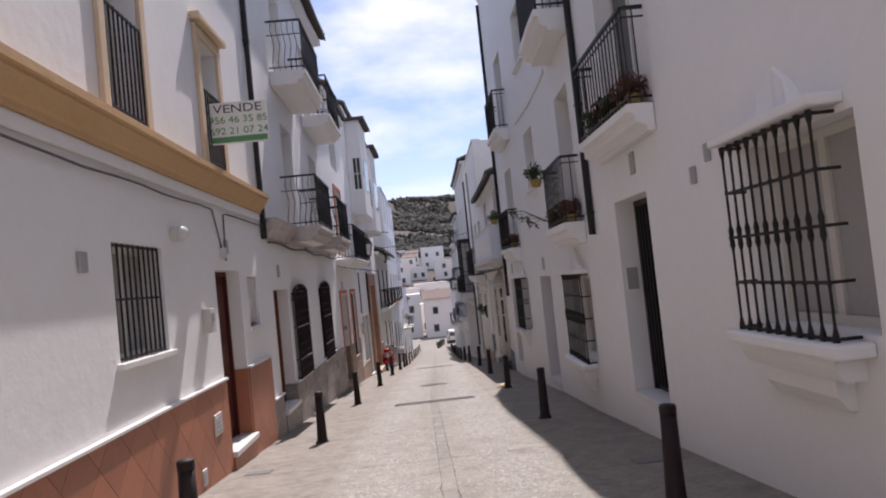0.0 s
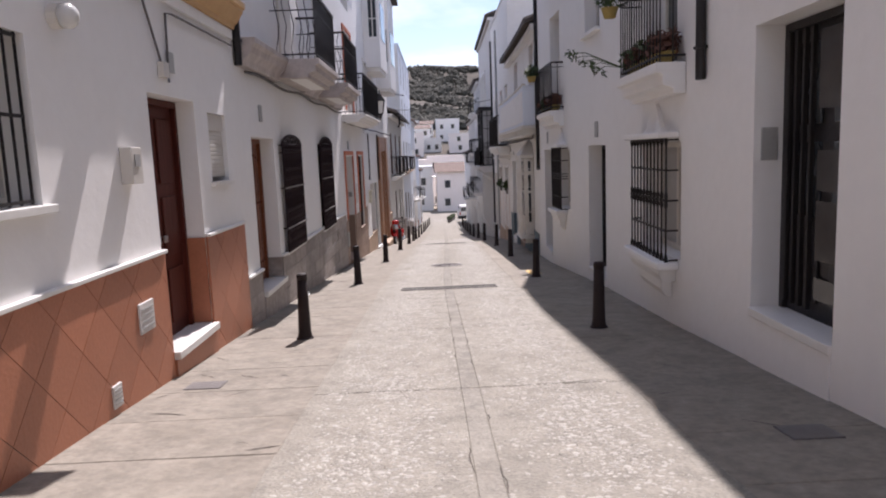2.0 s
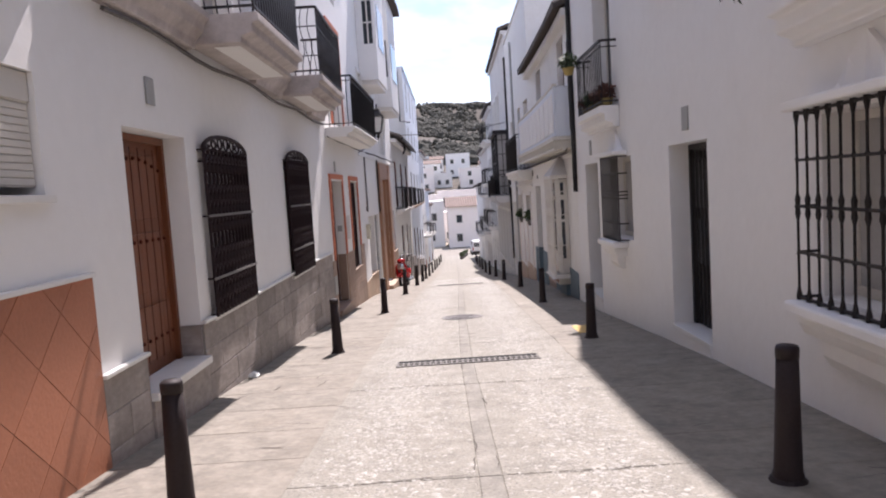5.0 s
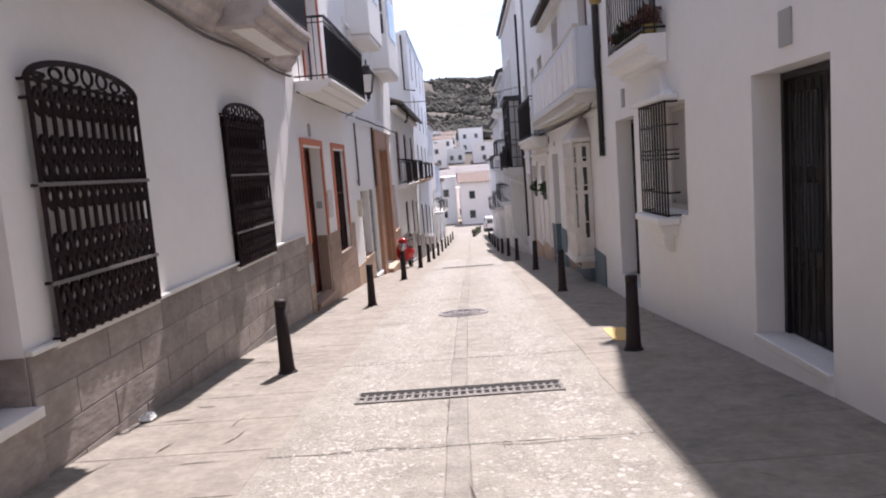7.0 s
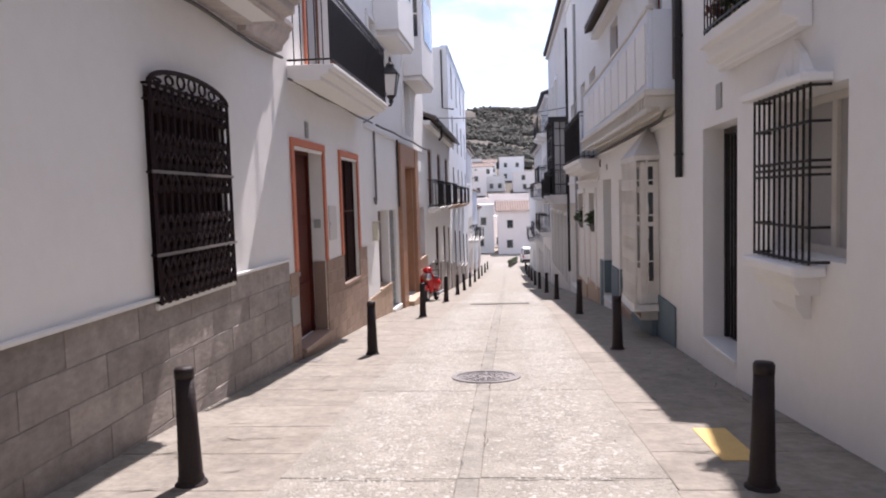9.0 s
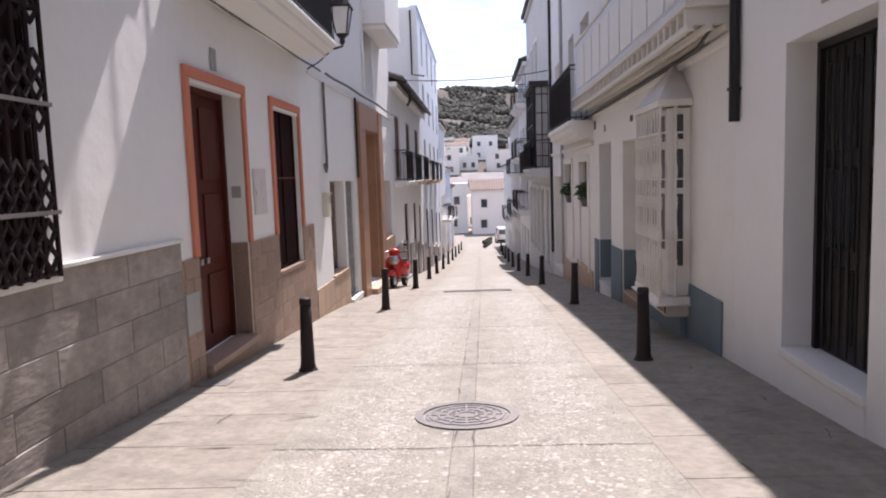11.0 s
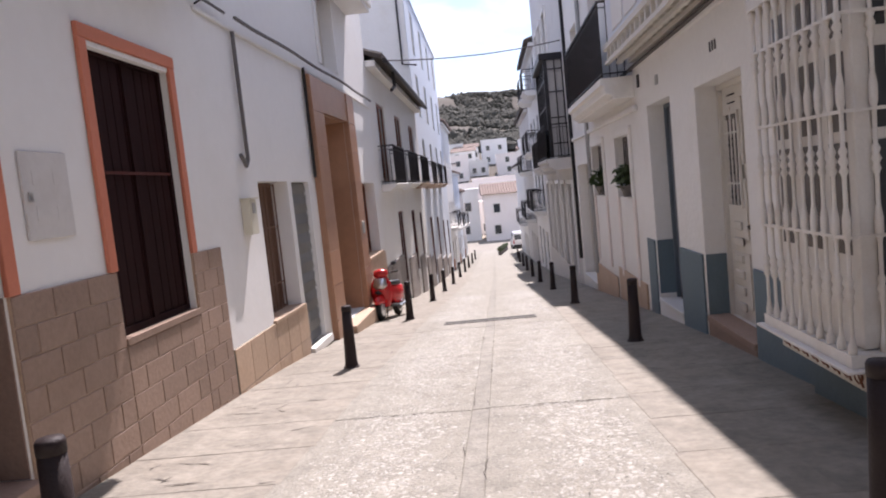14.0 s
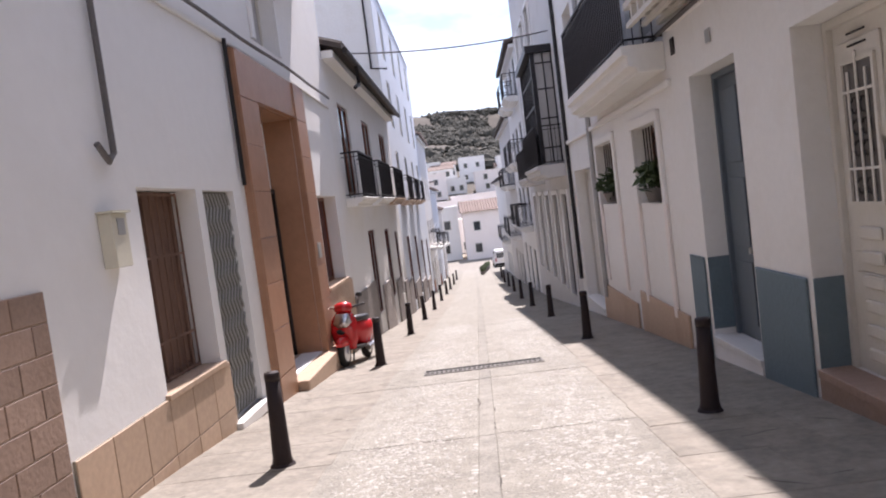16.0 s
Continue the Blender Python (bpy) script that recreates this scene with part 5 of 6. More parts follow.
part("pane", Shape().wall_box("R", 42.34, 42.36, 0.01, 0.475, 0.5, 3.495), CURTAIN, mi)
for n in (0.0, 0.23):
    part("glazing_bar", Shape().wall_box("R", 42.3, 42.338, n + 0.005, n + 0.04, 0.5, 3.49), DARK_DOOR, mi)
for z in (0.9, 1.7, 2.5, 3.2):
    part("glazing_bar", Shape().wall_box("R", 42.29, 42.299, 0.005, 0.47, z, z + 0.04), DARK_DOOR, mi)
for i in range(8):
    part("glazing_bar", Shape().wall_box("R", 42.42 + i * 0.47, 42.47 + i * 0.47, 0.521, 0.56, 0.5, 3.49), DARK_DOOR, mi)
for z in (1.3, 2.1, 2.9):
    part("glazing_bar", Shape().wall_box("R", 42.42, 45.8, 0.561, 0.575, z, z + 0.05), DARK_DOOR, mi)
balcony(h, "R", 47.5, 51.5, 0.3, 0.6, 0.2, 1.0, 0.2, GREYWASH, False, True)
for y0, y1, z1, m, lab in ((53.5, 62, 6.2, WHITE, "white house with dark eaves and balconies"), (62, 74, 4.0, GREYWASH, "grey-white house with stacked balconies"), (74, 90, 1.0, WHITE_B, "whitewashed house far down the street")):
    holes = [(y0 + 1 + 2.5 * i, y0 + 2 + 2.5 * i, z, z + 1.6) for i in range(3) for z in np.arange(street(y1) + 3.8, z1 - 1.9, 2.9)] + [(y0 + 1 + 2.5 * i, y0 + 2 + 2.5 * i, street(y1) + 0.2, street(y1) + 2.5) for i in range(3)]
    h = house("town_house", "R", y0, y1, z1, holes, lab, m, ROOF_DARK, 0.4)
    for a, b, c, d in holes:
        window(h, "R", a, b, c, d, 0.05, DARK_DOOR, GLASS)
    for i in range(2):
        for z in np.arange(street(y1) + 3.6, z1 - 1.9, 2.9):
            balcony(h, "R", y0 + 0.6 + 3.4 * i, y0 + 2.9 + 3.4 * i, z, 0.6, 0.25, 1.0, 0.15, WHITE_B, False, True)

# ---- ground ----
def strip(x_of_left, x_of_right, ys, lift, cols=1):
    q = Shape()
    rows = []
    for y in ys:
        a, b = x_of_left(y), x_of_right(y)
        rows.append([(a + (b - a) * i / cols, y, street(y) + lift) for i in range(cols + 1)])
    k = len(q.v)
    for r in rows:
        q.v += r
    m = cols + 1
    for j in range(len(rows) - 1):
        for i in range(cols):
            q.f.append((k + j * m + i, k + j * m + i + 1, k + j * m + m + i + 1, k + j * m + m + i))
    return q


ys_all = [-3000, -60, -20, -10, 0, 28.6, 34.2, 40, 46, 52, 60, 70, 80, 90, 98, 110, 130, 3000]
gr = solo("ground", strip(lambda y: -3000, lambda y: 3000, ys_all, -0.06), GROUND, "dry earth under and around the town", "ground", kind="structure", loc=(0, 0, 0))
ys_st = list(np.arange(-12, 100, 1.0))
rd = solo("road", strip(lambda y: left_x(y) - 0.3, lambda y: right_x(y) + 0.3, ys_st, -0.016), JOINT, "pale sloping street of pebble concrete with beige paved edges", "road", kind="structure", loc=(0, 0, 0))
solo("square_paving", strip(lambda y: -14, lambda y: 24, [96, 104, 114], -0.012), SLAB, "pale paved square at the street end", "pavement", kind="structure", loc=(0, 0, 0))


def mid_x(y):
    return float(np.interp(y, (0, 15.6, 21, 32.6, 60, 100), (0.12, 0.22, 0.33, 0.66, 1.3, 2.2)))


# pebble panels either side of the centre strip, and the strip itself
rng = random.Random(4)
HALF = 1.24
y = -6.0
while y < 100:
    L = 2.9
    tilt = math.atan2(street(y + L) - street(y), L)
    lean = -math.atan2(mid_x(y + L) - mid_x(y), L)
    m = y + L / 2
    for c, w, material, name in ((mid_x(m) - 0.072 - HALF / 2, HALF, ROAD, "paving_panel"), (mid_x(m) + 0.072 + HALF / 2, HALF, ROAD, "paving_panel"), (mid_x(m), 0.15, GUTTER, "centre_strip")):
        piece(name, (round(w - 0.004 if material is ROAD else w, 3), round(L / math.cos(tilt) - 0.01, 2), 0.05), material, rd, (c, m, street(m) - 0.025 ), (tilt, 0, lean))
    y += L
# beige slabs along both house fronts
pl = solo("pavement_sunny_side", strip(lambda y: left_x(y) - 0.25, lambda y: mid_x(y) - 1.34, ys_st, -0.012), JOINT, "beige stamped paving along the sunny house fronts", "pavement", kind="structure", loc=(0, 0, 0))
pr = solo("pavement_shaded_side", strip(lambda y: mid_x(y) + 1.34, lambda y: right_x(y) + 0.25, ys_st, -0.012), JOINT, "beige stamped paving along the shaded house fronts", "pavement", kind="structure", loc=(0, 0, 0))
for par, a_of, b_of in ((pl, lambda y: left_x(y) - 0.2, lambda y: mid_x(y) - 1.31), (pr, lambda y: mid_x(y) + 1.31, lambda y: right_x(y) + 0.2)):
    y, j = -6.0, 0
    while y < 62:
        L = 0.82
        tilt = math.atan2(street(y + L) - street(y), L)
        a, b = a_of(y + L / 2), b_of(y + L / 2)
        cuts = [a, a + (b - a) * (0.36 + 0.24 * (j % 2)), b]
        for u, v in zip(cuts, cuts[1:]):
            w = round((v - u) * 20) / 20
            piece("paving_slab", (round(w + 0.05, 3), L - 0.004, 0.03), SLAB, par, ((u + v) / 2, y + L / 2, street(y + L / 2) - 0.012 + rng.uniform(-0.0015, 0.0015)), (tilt, 0, 0))
        y += L
        j += 1
# pale pebbles set in the panels
q = Shape()
for i in range(62000):
    y = -1 + 42 * rng.random() ** 1.05
    side = rng.choice((-1, 1))
    x = mid_x(y) + side * min(HALF, max(0.10, rng.gauss(0.72, 0.27)))
    thin = noise.noise((x * 1.1, y * 0.6, 3))
    if thin < -0.1 and rng.random() < 0.5 or abs(x - mid_x(y)) > 1.18:
        continue
    r, a, z = rng.uniform(0.010, 0.023) * (1.5 if rng.random() < 0.22 else 1.0), rng.random() * 3.14, street(y)
    k, e = len(q.v), rng.uniform(0.45, 0.9)
    for t in range(6):
        w = r * rng.uniform(0.8, 1.15)
        u, v = w * math.cos(t * 1.047), w * e * math.sin(t * 1.047)
        q.v.append((x + u * math.cos(a) - v * math.sin(a), y + u * math.sin(a) + v * math.cos(a), z - 0.001))
    q.v.append((x, y, z + rng.uniform(0.003, 0.007)))
    q.f += [(k + t, k + (t + 1) % 6, k + 6) for t in range(6)]
me = bpy.data.meshes.new("pebbles")
me.from_pydata(q.v, [], q.f)
ob = new("pebbles", me)
me.materials.append(PEBBLE)
tagged(ob, "pale rounded pebbles set into the concrete street", "pebbles", kind="stuff")



# dirt-filled cracks: across the panels, along the centre strip, and scattered over the stamped paving
def crack(x0, y0, x1, y1, width, seed, lift=0.0045):
    r = random.Random(seed)
    n = max(4, int(math.hypot(x1 - x0, y1 - y0) / 0.07))
    q = Shape()
    dx, dy = x1 - x0, y1 - y0
    ln = math.hypot(dx, dy)
    off, rows = 0.0, []
    for i in range(n + 1):
        f = i / n
        off = off * 0.8 + r.uniform(-0.014, 0.014)
        w = width * r.uniform(0.15, 1.0) * min(1.0, 4 * f + 0.1, 4 * (1 - f) + 0.1)
        px, py = x0 + dx * f - dy / ln * off, y0 + dy * f + dx / ln * off
        rows.append([(px + dy / ln * w, py - dx / ln * w), (px - dy / ln * w, py + dx / ln * w)])
    for a, b in rows:
        q.v += [(a[0], a[1], street(a[1]) + lift), (b[0], b[1], street(b[1]) + lift)]
    for i in range(n):
        q.f.append((2 * i, 2 * i + 1, 2 * i + 3, 2 * i + 2))
    return q


y, k = 2.7, 0
while y < 44:
    for a, b in ((-1.2, -0.1), (0.1, 1.2)):
        part("crack", crack(mid_x(y) + a, y + rng.uniform(-0.06, 0.06), mid_x(y) + b, y + rng.uniform(-0.06, 0.06), 0.007, k), CRACK, rd)
        k += 1
    for d in (-0.078, 0.078, -0.07, 0.07):
        a = y + rng.uniform(0, 2.0)
        b = a + rng.uniform(0.15, 0.55)
        part("crack", crack(mid_x(a) + d, a, mid_x(b) + d, b, 0.007, k + 500), CRACK, rd)
        k += 1
    y += 2.9
for i in range(150):
    y = rng.uniform(2.5, 34)
    left = i % 3 != 0
    x = rng.uniform(left_x(y) + 0.1, mid_x(y) - 1.32) if left else rng.uniform(mid_x(y) + 1.35, right_x(y) - 0.1)
    ang, ln = rng.choice((0.1, 0.2, -0.15, 1.4, 0.5, -0.6)) + rng.uniform(-0.2, 0.2), rng.uniform(0.12, 0.42)
    part("crack", crack(x, y, x + ln * math.cos(ang), y + ln * math.sin(ang), rng.uniform(0.005, 0.012), 900 + i, 0.0085), CRACK, pl if left else pr)

# drain grates and covers
for yc, x0, x1 in ((15.72, -0.64, 1.1), (32.65, -0.17, 1.47)):
    g = thing("drain_grate", ((x0 + x1) / 2, yc, street(yc)), "slotted cast iron drain grate across the street", "drain")
    zt = street(yc) + 0.009
    # solid black slab under the slats paints the shade of the drain
    part("channel", Shape().box(x0, x1, yc - 0.16, yc + 0.16, zt - 0.02, zt - 0.003), HOLE, g)
    k = round((x1 - x0) / 0.066)
    for i in range(k + 1):
        x = x0 + (x1 - x0) * i / k
        part("slat", Shape().corners([(xx, yy, street(yy) + dz) for dz in (0.0, 0.012) for xx, yy in ((x - 0.012, yc - 0.15), (x + 0.012, yc - 0.15), (x + 0.012, yc + 0.15), (x - 0.012, yc + 0.15))]), DUSTY_IRON, g)
    for yy in (yc - 0.165, yc, yc + 0.165):
        part("rim", Shape().box(x0 - 0.02, x1 + 0.02, yy - 0.012, yy + 0.012, street(yy) - 0.02, street(yy) + 0.014), DUSTY_IRON, g)


def disc(c, r0, r1, z0, z1, seg=40):
    s = Shape()
    s.ring([[(c[0] + r * math.cos(6.2832 * i / seg), c[1] + r * math.sin(6.2832 * i / seg), street(c[1] + r * math.sin(6.2832 * i / seg)) + z) for i in range(seg)] for r, z in ((r1, z0), (r1, z1), (r0, z1), (r0, z0))], caps=False)
    return s


for c in ((0.34, 20.9),):
    mh = thing("manhole_cover", (c[0], c[1], street(c[1])), "round ribbed cast iron manhole cover", "manhole")
    part("lid", disc(c, 0.001, 0.33, -0.01, 0.006), CASTIRON, mh)
    part("ring", disc(c, 0.345, 0.41, -0.01, 0.012), CASTIRON, mh)
    for r in (0.08, 0.15, 0.22, 0.29):
        part("rib", disc(c, r - 0.012, r + 0.012, 0.004, 0.012), CASTIRON, mh)
    for i in range(12):
        a = 6.2832 * i / 12
        part("rib", Shape().corners([(c[0] + rr * math.cos(a) - ss * math.sin(a), c[1] + rr * math.sin(a) + ss * math.cos(a), street(c[1] + rr * math.sin(a)) + z) for z in (0.004, 0.0125) for rr, ss in ((0.07, -0.008), (0.31, -0.008), (0.31, 0.008), (0.07, 0.008))]), CASTIRON, mh)
for x, y in ((-2.15, 8.98), (2.2, 7.04), (-2.17, 22.3)):
    solo("inspection_cover", Shape().corners([(xx, yy, street(yy) + z) for z in (-0.01, 0.012) for xx, yy in ((x - 0.16, y - 0.13), (x + 0.16, y - 0.13), (x + 0.16, y + 0.13), (x - 0.16, y + 0.13))]), CASTIRON, "small square iron cover set in the paving", "cover", "inspection covers", soft=0.004)
solo("yellow_kerb_mark", Shape().corners([(xx, yy, street(yy) + z) for z in (-0.005, 0.010) for xx, yy in ((2.0, 17.55), (2.26, 17.55), (2.3, 18.42), (2.04, 18.42))]), YELLOW, "worn yellow paint patch beside a bollard", "road marking")

# a scrap of paper blown against the plinth
solo("crumpled_paper", Shape().ring([[(-2.38 + 0.06 * math.cos(a) * k, 15.5 + 0.07 * math.sin(a) * k, street(15.5) + z + 0.012 * math.sin(a * 3 + z * 90)) for a in np.arange(0, 6.2, 0.9)] for k, z in ((0.8, 0.002), (1.2, 0.025), (0.9, 0.05), (0.3, 0.065))]), SIGNWHITE, "crumpled white paper lying by the stone plinth", "litter")

# ---- bollards ----
def bollard(x, y):
    b = thing("bollard", (x, y, street(y)), "dark brown tapered cast iron bollard on the paving", "bollard", "bollards along the street")
    o = (x, y, street(y))
    part("post", Shape().turned(o, [(-0.05, 0.085), (0.05, 0.085), (0.07, 0.078), (0.4, 0.068), (0.72, 0.06)], 14), POST, b, smooth=True)
    part("cap", Shape().turned(o, [(0.72, 0.063), (0.775, 0.064), (0.79, 0.056), (0.795, 0.01)], 14), POST, b, smooth=True)
    part("foot", Shape().turned(o, [(-0.03, 0.105), (0.012, 0.105), (0.03, 0.088)], 14), POST, b)
    return b


first = bollard(-1.76, 5.2)
for x, y in ((-1.64, 11.12), (-1.59, 17.1), (-1.36, 22.88), (-1.16, 28.6), (-0.98, 34.2), (-0.9, 39.9), (-0.85, 45.6), (-0.75, 51.3), (-0.6, 57), (-0.45, 62.7), (-0.3, 68.4), (-0.1, 74), (0.1, 80), (1.79, 5.2), (1.86, 10.98), (2.06, 17.0), (2.26, 23.0), (2.42, 28.7), (2.44, 34.4),
             (2.58, 40.1), (2.7, 45.8), (2.85, 51.5), (3.0, 57.2), (3.15, 63), (3.3, 69), (3.5, 75)):
    copy_thing(first, pose(x, y, street(y), rng.uniform(-1, 1), rng.uniform(-1, 1), rng.uniform(0, 360)))

# ---- scooter ----
sx, sy = -1.52, 35.2
sz = street(sy)
sc = thing("scooter", (sx, sy, sz), "bright red motor scooter parked by the marble portal", "scooter")


def S(dx, dy, dz):
    x, y = dx * 0.985 + dy * 0.17, dy * 0.985 - dx * 0.17
    return Vector((sx + x, sy + y, street(sy + y) + dz))


def wheel(dy, name):
    w = part(name, Shape().ring([[S(dx, dy + r * math.cos(6.2832 * i / 20), 0.23 + r * math.sin(6.2832 * i / 20)) for i in range(20)] for dx, r in ((-0.055, 0.15), (-0.05, 0.21), (0, 0.235), (0.05, 0.21), (0.055, 0.15))]), RUBBER, sc, smooth=True)
    part("rim", Shape().ring([[S(dx, dy + r * math.cos(6.2832 * i / 16), 0.23 + r * math.sin(6.2832 * i / 16)) for i in range(16)] for dx, r in ((-0.06, 0.14), (-0.062, 0.04), (0.062, 0.04), (0.06, 0.14))]), CHROME, w)


wheel(-0.62, "front_wheel")
wheel(0.62, "rear_wheel")
def skin(rows, seg=14):
    return Shape().ring([[S(w * math.cos(6.2832 * i / seg), dy + ry * math.sin(6.2832 * i / seg), dz) for i in range(seg)] for w, dy, ry, dz in rows])


part("front_mudguard", skin([(0.09, -0.62, 0.25, 0.36), (0.10, -0.62, 0.22, 0.45), (0.06, -0.58, 0.12, 0.52)]), RED, sc, smooth=True)
part("leg_shield", skin([(0.16, -0.42, 0.06, 0.28), (0.22, -0.45, 0.08, 0.45), (0.25, -0.46, 0.10, 0.62), (0.22, -0.42, 0.10, 0.8), (0.13, -0.38, 0.08, 0.93)]), RED, sc, smooth=True)
hl = part("handlebar_cover", skin([(0.12, -0.36, 0.10, 0.9), (0.17, -0.38, 0.14, 0.98), (0.15, -0.36, 0.12, 1.06), (0.06, -0.34, 0.06, 1.1)]), RED, sc, smooth=True)
part("headlight", Shape().ball(S(0, -0.5, 0.82), 0.11, 0.05, 0.07, 12, 6), LAMP_GLASS, sc, smooth=True)
part("shield_trim", skin([(0.10, -0.5, 0.09, 0.66), (0.17, -0.49, 0.1, 0.74), (0.12, -0.45, 0.09, 0.9)]), CHROME, sc, "silver shield trim", smooth=True)
part("brake_lever", Shape().rod(S(-0.36, -0.33, 1.03), S(-0.16, -0.4, 1.0), 0.009, 5), CHROME, sc)
part("grille_panel", Shape().ball(S(0, -0.53, 0.6), 0.12, 0.03, 0.06, 10, 6), BLACK_PLASTIC, sc)
part("floorboard", skin([(0.2, -0.1, 0.36, 0.26), (0.2, -0.1, 0.36, 0.31)]), BLACK_PLASTIC, sc)
part("rear_body", skin([(0.15, 0.42, 0.34, 0.3), (0.2, 0.45, 0.42, 0.5), (0.19, 0.45, 0.44, 0.66), (0.14, 0.45, 0.4, 0.72)]), RED, sc, smooth=True)
part("seat", skin([(0.15, 0.38, 0.42, 0.72), (0.16, 0.38, 0.44, 0.78), (0.12, 0.38, 0.38, 0.82)]), BLACK_PLASTIC, sc, smooth=True)
part("exhaust", Shape().rod(S(0.17, 0.2, 0.22), S(0.17, 0.85, 0.3), 0.05, 10), CHROME, sc)
for d in (-1, 1):
    part("handlebar_grip", Shape().rod(S(d * 0.14, -0.34, 1.0), S(d * 0.36, -0.27, 1.03), 0.02, 8), BLACK_PLASTIC if d > 0 else CHROME, sc)
    m = part("mirror", Shape().ball(S(d * 0.3, -0.34, 1.2), 0.06, 0.02, 0.04, 10, 6), BLACK_PLASTIC, sc)
    part("stem", Shape().rod(S(d * 0.24, -0.3, 1.02), S(d * 0.3, -0.34, 1.18), 0.008, 5), IRON, m)
    part("fork", Shape().rod(S(d * 0.075, -0.62, 0.23), S(d * 0.05, -0.45, 0.6), 0.018, 6), CHROME, sc)
part("number_plate", Shape().corners([S(dx, 0.88, dz) + Vector((0, dd, 0)) for dz in (0.4, 0.55) for dx, dd in ((-0.1, 0), (0.1, 0), (0.1, 0.01), (-0.1, 0.01))]), SHUTTER, sc)
part("stand", Shape().rod(S(-0.1, 0.1, 0.0), S(-0.1, 0.2, 0.28), 0.015, 6), IRON, sc)

# ---- street lamp ----
lp = thing("street_lamp", at("L", 27.6, 0.02, 2.75), "black iron wall lantern on a scrolled bracket", "street lamp")
base = at("L", 27.6, 0.62, 2.62)
part("bracket", Shape().tube([at("L", 27.6, 0.003, 2.45), at("L", 27.6, 0.3, 2.42), at("L", 27.6, 0.62, 2.5), base], 0.018, 6).tube([at("L", 27.6, 0.003, 2.15), at("L", 27.6, 0.2, 2.25), at("L", 27.6, 0.4, 2.42)], 0.012, 6), IRON, lp)
part("lantern_base", Shape().turned(base, [(-0.1, 0.02), (-0.05, 0.05), (0.0, 0.04), (0.06, 0.10), (0.08, 0.1)], 8), IRON, lp)


def square(c, r, z):
    return [Vector(c) + Vector((r * math.cos(0.785 + 1.5708 * i), r * math.sin(0.785 + 1.5708 * i), z)) for i in range(4)]


part("glass", Shape().ring([square(base, 0.12, 0.082), square(base, 0.215, 0.5)]), LAMP_GLASS, lp)
for a, b in zip(square(base, 0.128, 0.08), square(base, 0.223, 0.5)):
    part("frame_bar", Shape().rod(a, b, 0.013, 5), IRON, lp)
part("crown", Shape().ring([square(base, 0.26, 0.5), square(base, 0.26, 0.53), square(base, 0.11, 0.68), square(base, 0.12, 0.72), square(base, 0.03, 0.78), square(base, 0.035, 0.84), square(base, 0.004, 0.9)]), IRON, lp)

# ---- cable over the street ----
a, b = at("L", 39.5, 0.05, 3.55), at("R", 42.5, 0.0, 4.1)
solo("overhead_cable", Shape().tube([a + (b - a) * f - Vector((0, 0, 0.32 * 4 * f * (1 - f) * 0.5)) for f in np.linspace(0, 1, 17)], 0.018, 5), CABLE, "dark cable slung across the street", "cable")

# ---- plants on the balconies ----
def leaves(c, spread, count, size, material, name, label, droop=0.0, seed=1):
    r = random.Random(seed)
    q = Shape()
    for i in range(count):
        d = Vector((r.gauss(0, 1), r.gauss(0, 1), r.gauss(0, 1))).normalized() * (0.3 + 0.7 * r.random())
        p = Vector(c) + Vector((d.x * spread[0], d.y * spread[1], d.z * spread[2] - droop * r.random()))
        u = Vector((r.gauss(0, 1), r.gauss(0, 1), r.gauss(0, 1))).normalized()
        v = u.orthogonal().normalized()
        s = size * r.uniform(0.6, 1.3)
        k = len(q.v)
        q.v += [tuple(p - u * s), tuple(p + v * s * 0.4), tuple(p + u * s), tuple(p - v * s * 0.4 + u * s * 0.1)]
        q.f.append((k, k + 1, k + 2, k + 3))
    return q


def pot_plant(c, size, material, seed, pot=CLAY, label="potted plant in a clay pot on the balcony"):
    t = thing("potted_plant", c, label, "plant", "balcony plants")
    part("pot", Shape().turned(c, [(0, size * 0.35), (size * 0.5, size * 0.5), (size * 0.56, size * 0.54), (size * 0.6, size * 0.54)], 10), pot, t, smooth=True)
    part("foliage", leaves(Vector(c) + Vector((0, 0, size * 1.1)), (size * 0.9, size * 0.9, size * 0.8), 160, size * 0.28, material, "", "", 0, seed), material, t)


for i, (y, n, z, m) in enumerate(((7.3, 0.13, 3.11, DRYLEAF), (7.6, 0.13, 3.11, DRYLEAF), (7.95, 0.13, 3.11, LEAF), (8.4, 0.13, 3.11, DRYLEAF), (8.9, 0.13, 3.11, LEAF), (10.8, 0.15, 2.16, DRYLEAF), (11.05, 0.15, 2.16, DRYLEAF), (11.3, 0.15, 2.16, LEAF), (11.55, 0.15, 2.16, DRYLEAF), (11.8, 0.15, 2.16, LEAF), (12.05, 0.15, 2.16, DRYLEAF), (12.28, 0.15, 2.16, LEAF), (18.6, 0.14, 2.11, DRYLEAF), (19.1, 0.14, 2.11, DRYLEAF), (19.6, 0.14, 2.11, LEAF), (20.1, 0.14, 2.11, DRYLEAF))):
    pot_plant(at("R", y, n, z), 0.2, m, i)
for y, z in ((12.45, 2.95), (20.35, 2.9)):
    pot_plant(at("R", y, 0.42, z), 0.22, LEAF, 40 + int(y), CLAY, "ochre hanging pot hooked on the balcony rail")
t = thing("trailing_plant", at("R", 12.45, 0.4, 2.2), "sparse trailing plant reaching out of the balcony", "plant")
